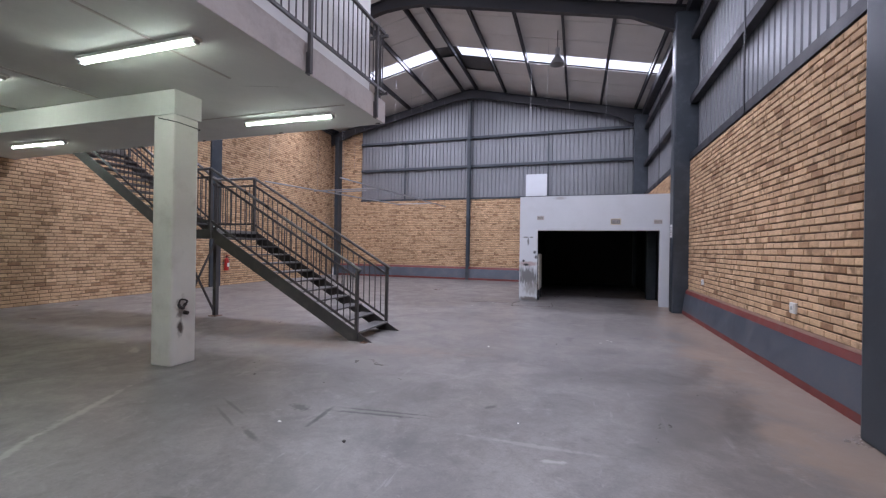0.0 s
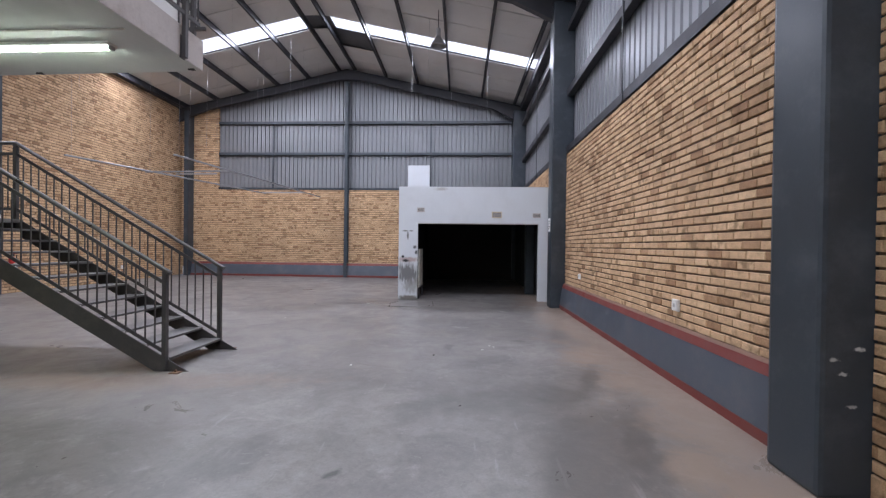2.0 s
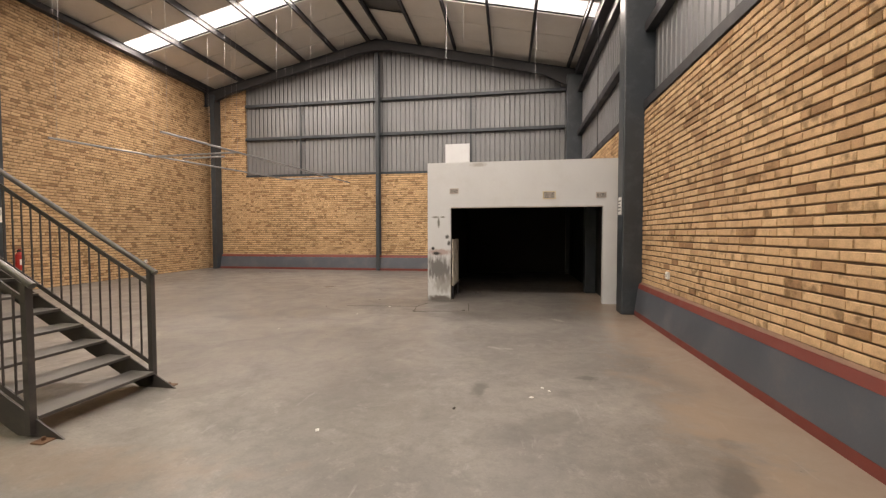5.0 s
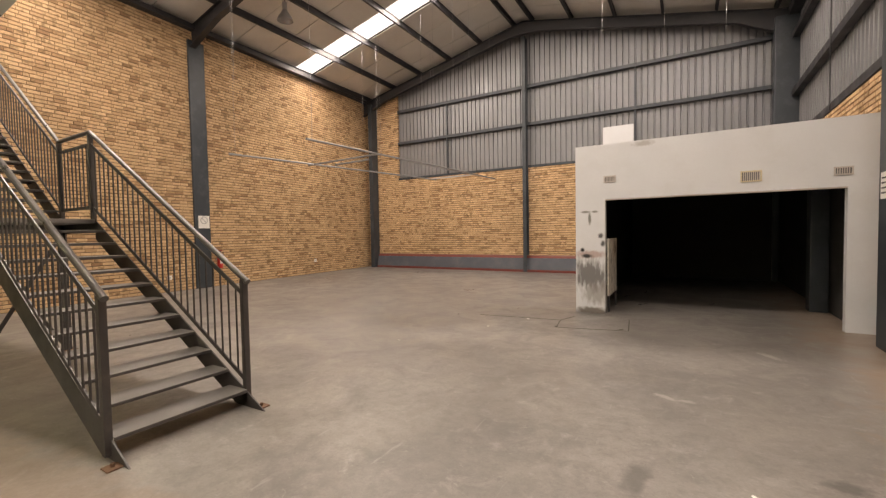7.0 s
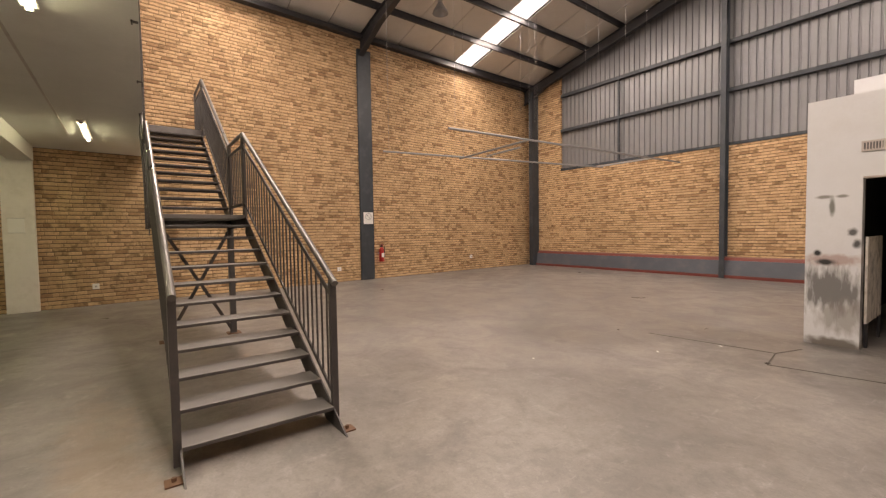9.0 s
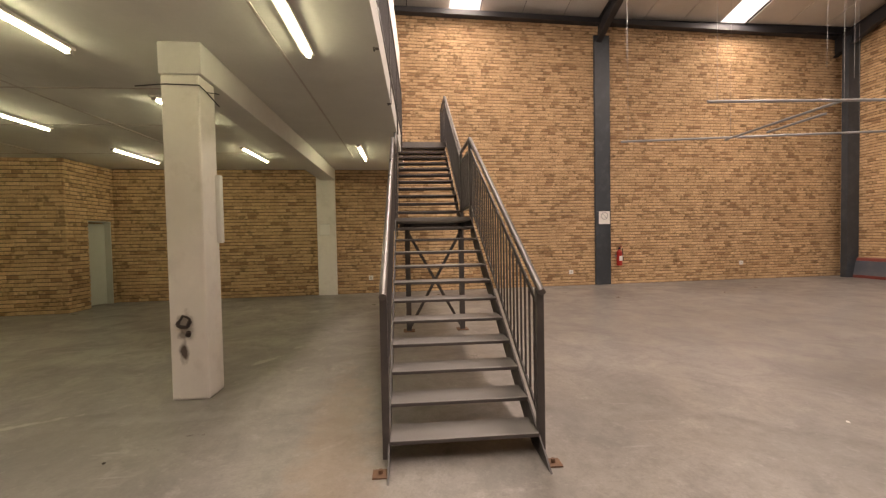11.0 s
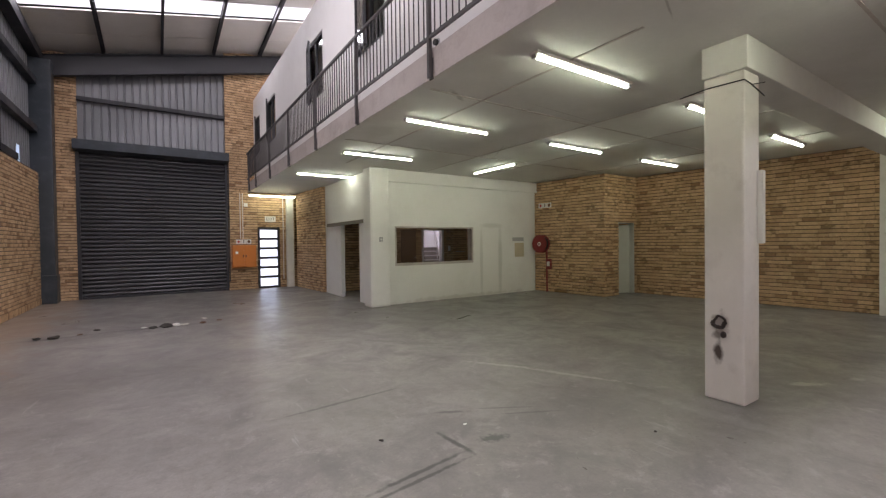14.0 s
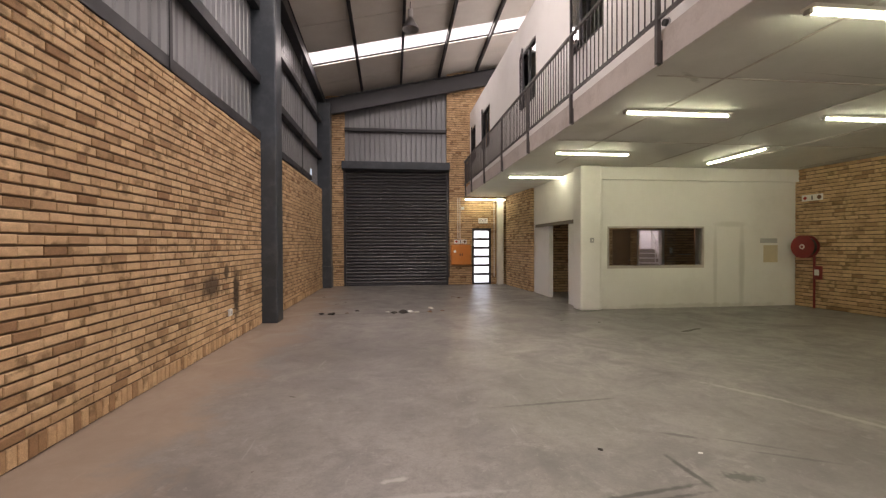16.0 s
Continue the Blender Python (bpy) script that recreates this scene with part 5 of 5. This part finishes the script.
# ---- store room front ----
for x, z, w, h, mat in ((-0.79, 2.43, 0.20, 0.12, FASCIA), (1.26, 2.31, 0.27, 0.17, PAPER), (2.32, 2.30, 0.21, 0.12, FASCIA)):
    v = thing("air_vent", "slotted air vent set in the white wall" if mat is FASCIA else "air vent with a yellow stained rim in the white wall", "vent", pose(x, 13.518, z), "store room vents")
    part("frame", boxes((-w / 2, w / 2, -0.012, 0, -h / 2, -h / 2 + 0.02), (-w / 2, w / 2, -0.012, 0, h / 2 - 0.02, h / 2), (-w / 2, -w / 2 + 0.02, -0.012, 0, -h / 2 + 0.02, h / 2 - 0.02), (w / 2 - 0.02, w / 2, -0.012, 0, -h / 2 + 0.02, h / 2 - 0.02)), mat, v)
    part("backing", boxes((-w / 2 + 0.02, w / 2 - 0.02, -0.003, 0, -h / 2 + 0.02, h / 2 - 0.02)), JOINT, v)
    k = -w / 2 + 0.035
    while k < w / 2 - 0.03:
        part("slat", boxes((k, k + 0.012, -0.01, -0.0035, -h / 2 + 0.02, h / 2 - 0.02)), FASCIA, v)
        k += 0.025
bd = thing("white_board", "plain white board fixed to the gable cladding", "board", pose(-1.68, NORTH - 0.04, 4.0))
part("panel", boxes((-0.48, 0.48, -0.03, 0, 0, 1.02), bevel=0.004), STORE, bd)
part("batten", boxes((-0.46, 0.46, 0.001, 0.02, 0.1, 0.16)), GALV, bd)
cs = thing("column_sign", "white notice plate on the blue column", "sign", pose(2.464, 12.52, 2.0, 0, 0, -90))
part("plate", boxes((-0.11, 0.11, -0.008, 0, -0.16, 0.16)), PLASTIC, cs)
for k in range(4):
    part("text_bar", boxes((-0.08, 0.08 - 0.03 * (k % 2), -0.010, -0.0085, 0.08 - 0.06 * k, 0.1 - 0.06 * k)), SIGN_INK, cs)

PEEL = material("peeling_painted_board", (0.8, 0.77, 0.7), 0.8, spread=0.2, scale=8, fine=40, bump=0.4, dark=(0.03, 0.025, 0.02), dark_scale=5, dark_amount=1.0)
pl = thing("leaning_board", "white board with peeling black-streaked paint", "board", pose(-0.86, 13.68, 0))
part("panel", boxes((0, 0.025, 0, 0.95, 0.30, 1.36)), PEEL, pl)
part("foot", boxes((0, 0.03, 0.02, 0.08, 0, 0.30), (0, 0.03, 0.85, 0.91, 0, 0.30)), STEEL_DARK, pl)

# ---- litter near the shutter ----
rl = random.Random(11)
def scrap(x, y, size, mat, label):
    bm = bmesh.new()
    bmesh.ops.create_icosphere(bm, subdivisions=2, radius=size)
    for v in bm.verts:
        q = noise.noise(v.co * 9 / max(size, 0.02) * 0.2 + Vector((x * 3, y, 0)))
        v.co *= 1 + 0.7 * q
        v.co.z = max(0.0, v.co.z * 0.45 + size * 0.2)
        v.co.x *= 1.6
    ob = part("debris", bm, mat)
    ob.matrix_basis = pose(x, y, 0.0, 0, 0, rl.uniform(0, 180))
    return tagged(ob, label, "debris", "floor debris")


for x, y, s, m in ((1.62, -2.77, 0.07, SOOT), (1.85, -2.85, 0.05, SOOT), (1.1, -3.2, 0.035, SOOT), (0.25, -2.8, 0.06, SOOT), (0.04, -2.85, 0.09, SOOT), (-0.12, -2.9, 0.06, PLASTIC), (-0.25, -2.82, 0.05, FASCIA), (-0.55, -2.87, 0.05, RUST), (-0.6, -3.4, 0.05, FASCIA), (-0.85, -3.0, 0.035, RUST), (0.4, -2.95, 0.03, PLASTIC), (1.3, -2.9, 0.03, RUST)):
    scrap(x, y, s, m, {SOOT: "charred black scrap on the concrete floor", PLASTIC: "crumpled white scrap on the concrete floor", FASCIA: "broken plaster lump on the concrete floor", RUST: "rusty brown scrap on the concrete floor"}[m])
for x, y, s in ((0.683, 8.10, 0.013), (0.795, 8.35, 0.012), (0.853, 8.28, 0.011)):
    scrap(x, y, s, PLASTIC, "tiny paint chip on the concrete floor")
for k in range(12):
    x, y = rl.uniform(-3.5, 2.0), rl.uniform(3.0, 12.5)
    scrap(x, y, rl.uniform(0.008, 0.016), PLASTIC if k % 2 else SOOT, "tiny paint chip on the concrete floor")

# ---- brick walls ----
BRICK_L, BRICK_H, PERP = 0.222, 0.0684, 0.0045
BRICK_MESHES = {}


def brick_points(w, h, depth=0.10, c=0.006):
    back = [(0, depth, 0), (w, depth, 0), (w, depth, h), (0, depth, h)]
    mid = [(0, c, 0), (w, c, 0), (w, c, h), (0, c, h)]
    front = [(c, 0, c), (w - c, 0, c), (w - c, 0, h - c), (c, 0, h - c)]
    faces = [(8, 9, 10, 11)]
    for i in range(4):
        j = (i + 1) % 4
        faces += [(i, j, 4 + j, 4 + i), (4 + i, 4 + j, 8 + j, 8 + i)]
    return back + mid + front, faces


def brick_wall(name, areas, m, label, near, seed=0, thick=0.22, count=300, soldier=False):
    """areas: rows of x0, x1, z0, z1 in the wall's own plane; the face looks along its -y. The bricks about near are single pieces."""
    r = random.Random(seed)
    core = bmesh.new()
    for x0, x1, z0, z1 in areas:
        box(core, x0 + 0.008, x1 - 0.008, 0.017, thick, z0, z1)
    wall = structure(name, core, MORTAR, label, "brick wall")
    wall.matrix_basis = m
    laid = []
    zmax = max(a[3] for a in areas)
    xmin, xmax = min(a[0] for a in areas), max(a[1] for a in areas)
    z, row = 0.0, 0
    while z < zmax - 0.02:
        upright = soldier and row == 0
        h, step = (0.15, 0.085) if upright else (BRICK_H, BRICK_L + PERP)
        x = xmin - r.choice((0.0, 0.057, 0.114, 0.17)) - (0.114 if row % 2 else 0) - r.uniform(0, 0.03)
        while x < xmax:
            w = step - PERP
            if not upright and r.random() < 0.13:
                w = 0.108
            for x0, x1, z0, z1 in areas:
                a, b = max(x, x0), min(x + w, x1)
                c, d = max(z + 0.009, z0), min(z + 0.009 + h, z1)
                if b - a > 0.012 and d - c > 0.012:
                    laid.append((a, b, c, d))
            x += w + PERP
        z += (h + 0.0173)
        row += 1
    laid.sort(key=lambda q: (q[0] - near[0]) ** 2 + 2.0 * (q[2] - near[1]) ** 2)
    for a, b, c, d in laid[:count]:
        key = (round(b - a, 3), round(d - c, 3))
        if key not in BRICK_MESHES:
            me = bpy.data.meshes.new("brick")
            v, f = brick_points(*key)
            me.from_pydata(v, [], f)
            me.materials.append(BRICK)
            BRICK_MESHES[key] = me
        ob = new("brick", BRICK_MESHES[key])
        ob.parent = wall
        ob.matrix_basis = pose(a + r.uniform(-0.001, 0.001), r.uniform(-0.005, 0.003), c + r.uniform(-0.0022, 0.0022), 0, r.uniform(-0.45, 0.45), r.uniform(-0.4, 0.4))
    rest = laid[count:]
    if rest:
        verts, faces = [], []
        for a, b, c, d in rest:
            v, f = brick_points(b - a, d - c)
            o, dy, dz = len(verts), r.uniform(-0.005, 0.003), r.uniform(-0.0022, 0.0022)
            verts += [(px + a, py + dy, pz + c + dz) for px, py, pz in v]
            faces += [tuple(o + k for k in q) for q in f]
        me = bpy.data.meshes.new("brickwork")
        me.from_pydata(verts, [], faces)
        me.materials.append(BRICK)
        ob = new("brickwork", me)
        ob.parent = wall
        tagged(ob, "tan face bricks with raked joints", kind="stuff")
    return wall


YELLOW = "tan face brick wall with dark raked joints"
brick_wall("wall_east_1", [(0, 8.6 - 2.3, 0, 3.53)], pose(EAST, -2.3, 0, 0, 0, -90), YELLOW, (0.5, 1.2), 1, soldier=True)
brick_wall("wall_east_2", [(0, 4.73 + 1.86, 0, 3.57)], pose(EAST, 4.73, 0, 0, 0, -90), YELLOW + " and scorched patch", (1.2, 1.3), 2, soldier=True)
brick_wall("wall_east_3", [(0, 12.34 - 5.16, 0.44, 3.70)], pose(EAST, 12.34, 0, 0, 0, -90), YELLOW + " over a plinth", (5.9, 1.6), 3)
brick_wall("wall_east_4", [(0, 20.4 - 12.74, 0.44, 3.78)], pose(EAST, 20.4, 0, 0, 0, -90), YELLOW + " beside the store", (6.5, 3.2), 4)
brick_wall("wall_north", [(0, 1.85, 0.4, 7.9), (1.85, 11.33, 0.4, 3.92), (11.33, 15.55, 0, 3.92)], pose(-12.75, NORTH, 0), YELLOW + " under the gable cladding", (5, 1.6), 5)

W_L = 30.2
brick_wall("wall_west", [(0, W_L, 0, 7.72)], pose(west(SOUTH), SOUTH, 0, 0, 0, 90 + ang), "tall " + YELLOW, (18, 1.5), 6)
brick_wall("wall_south", [(0, 0.73, 0, 7.0), (4.52, 5.48, 0, 8.1), (5.48, 6.22, 2.14, 8.1), (6.22, 14.4, 0, 8.2)], pose(EAST, SOUTH, 0, 0, 0, 180), YELLOW + " round the roller shutter", (5.2, 1.4), 7)
brick_wall("wall_passage", [(0, 2.45, 0, 3.335)], pose(-3.93, -8.92, 0, 0, 0, 90 + 4.2), YELLOW + " beside the exit passage", (1.3, 1.4), 8, thick=0.12)
brick_wall("wall_bay_side", [(0, 2.36, 0, 3.335)], pose(-9.62, -2.74, 0, 0, 0, 90 + 5.0), YELLOW + " of the bay", (1.2, 1.4), 9, thick=0.2)
brick_wall("wall_bay_front", [(0, 0.645, 0, 3.335), (0.645, 1.415, 2.03, 3.335), (1.415, 1.51, 0, 3.335)], pose(-9.835, -0.39, 0, 0, 0, 180), YELLOW + " of the bay", (0.7, 1.4), 10, thick=0.2)
brick_wall("wall_office_back", [(0, 3.33, 0, 3.335), (3.33, 4.25, 2.0, 3.335), (4.25, 5.35, 0, 3.335)], pose(-4.3, BACK, 0, 0, 0, 180), YELLOW + " inside the dim office", (1.0, 1.4), 11, count=200)
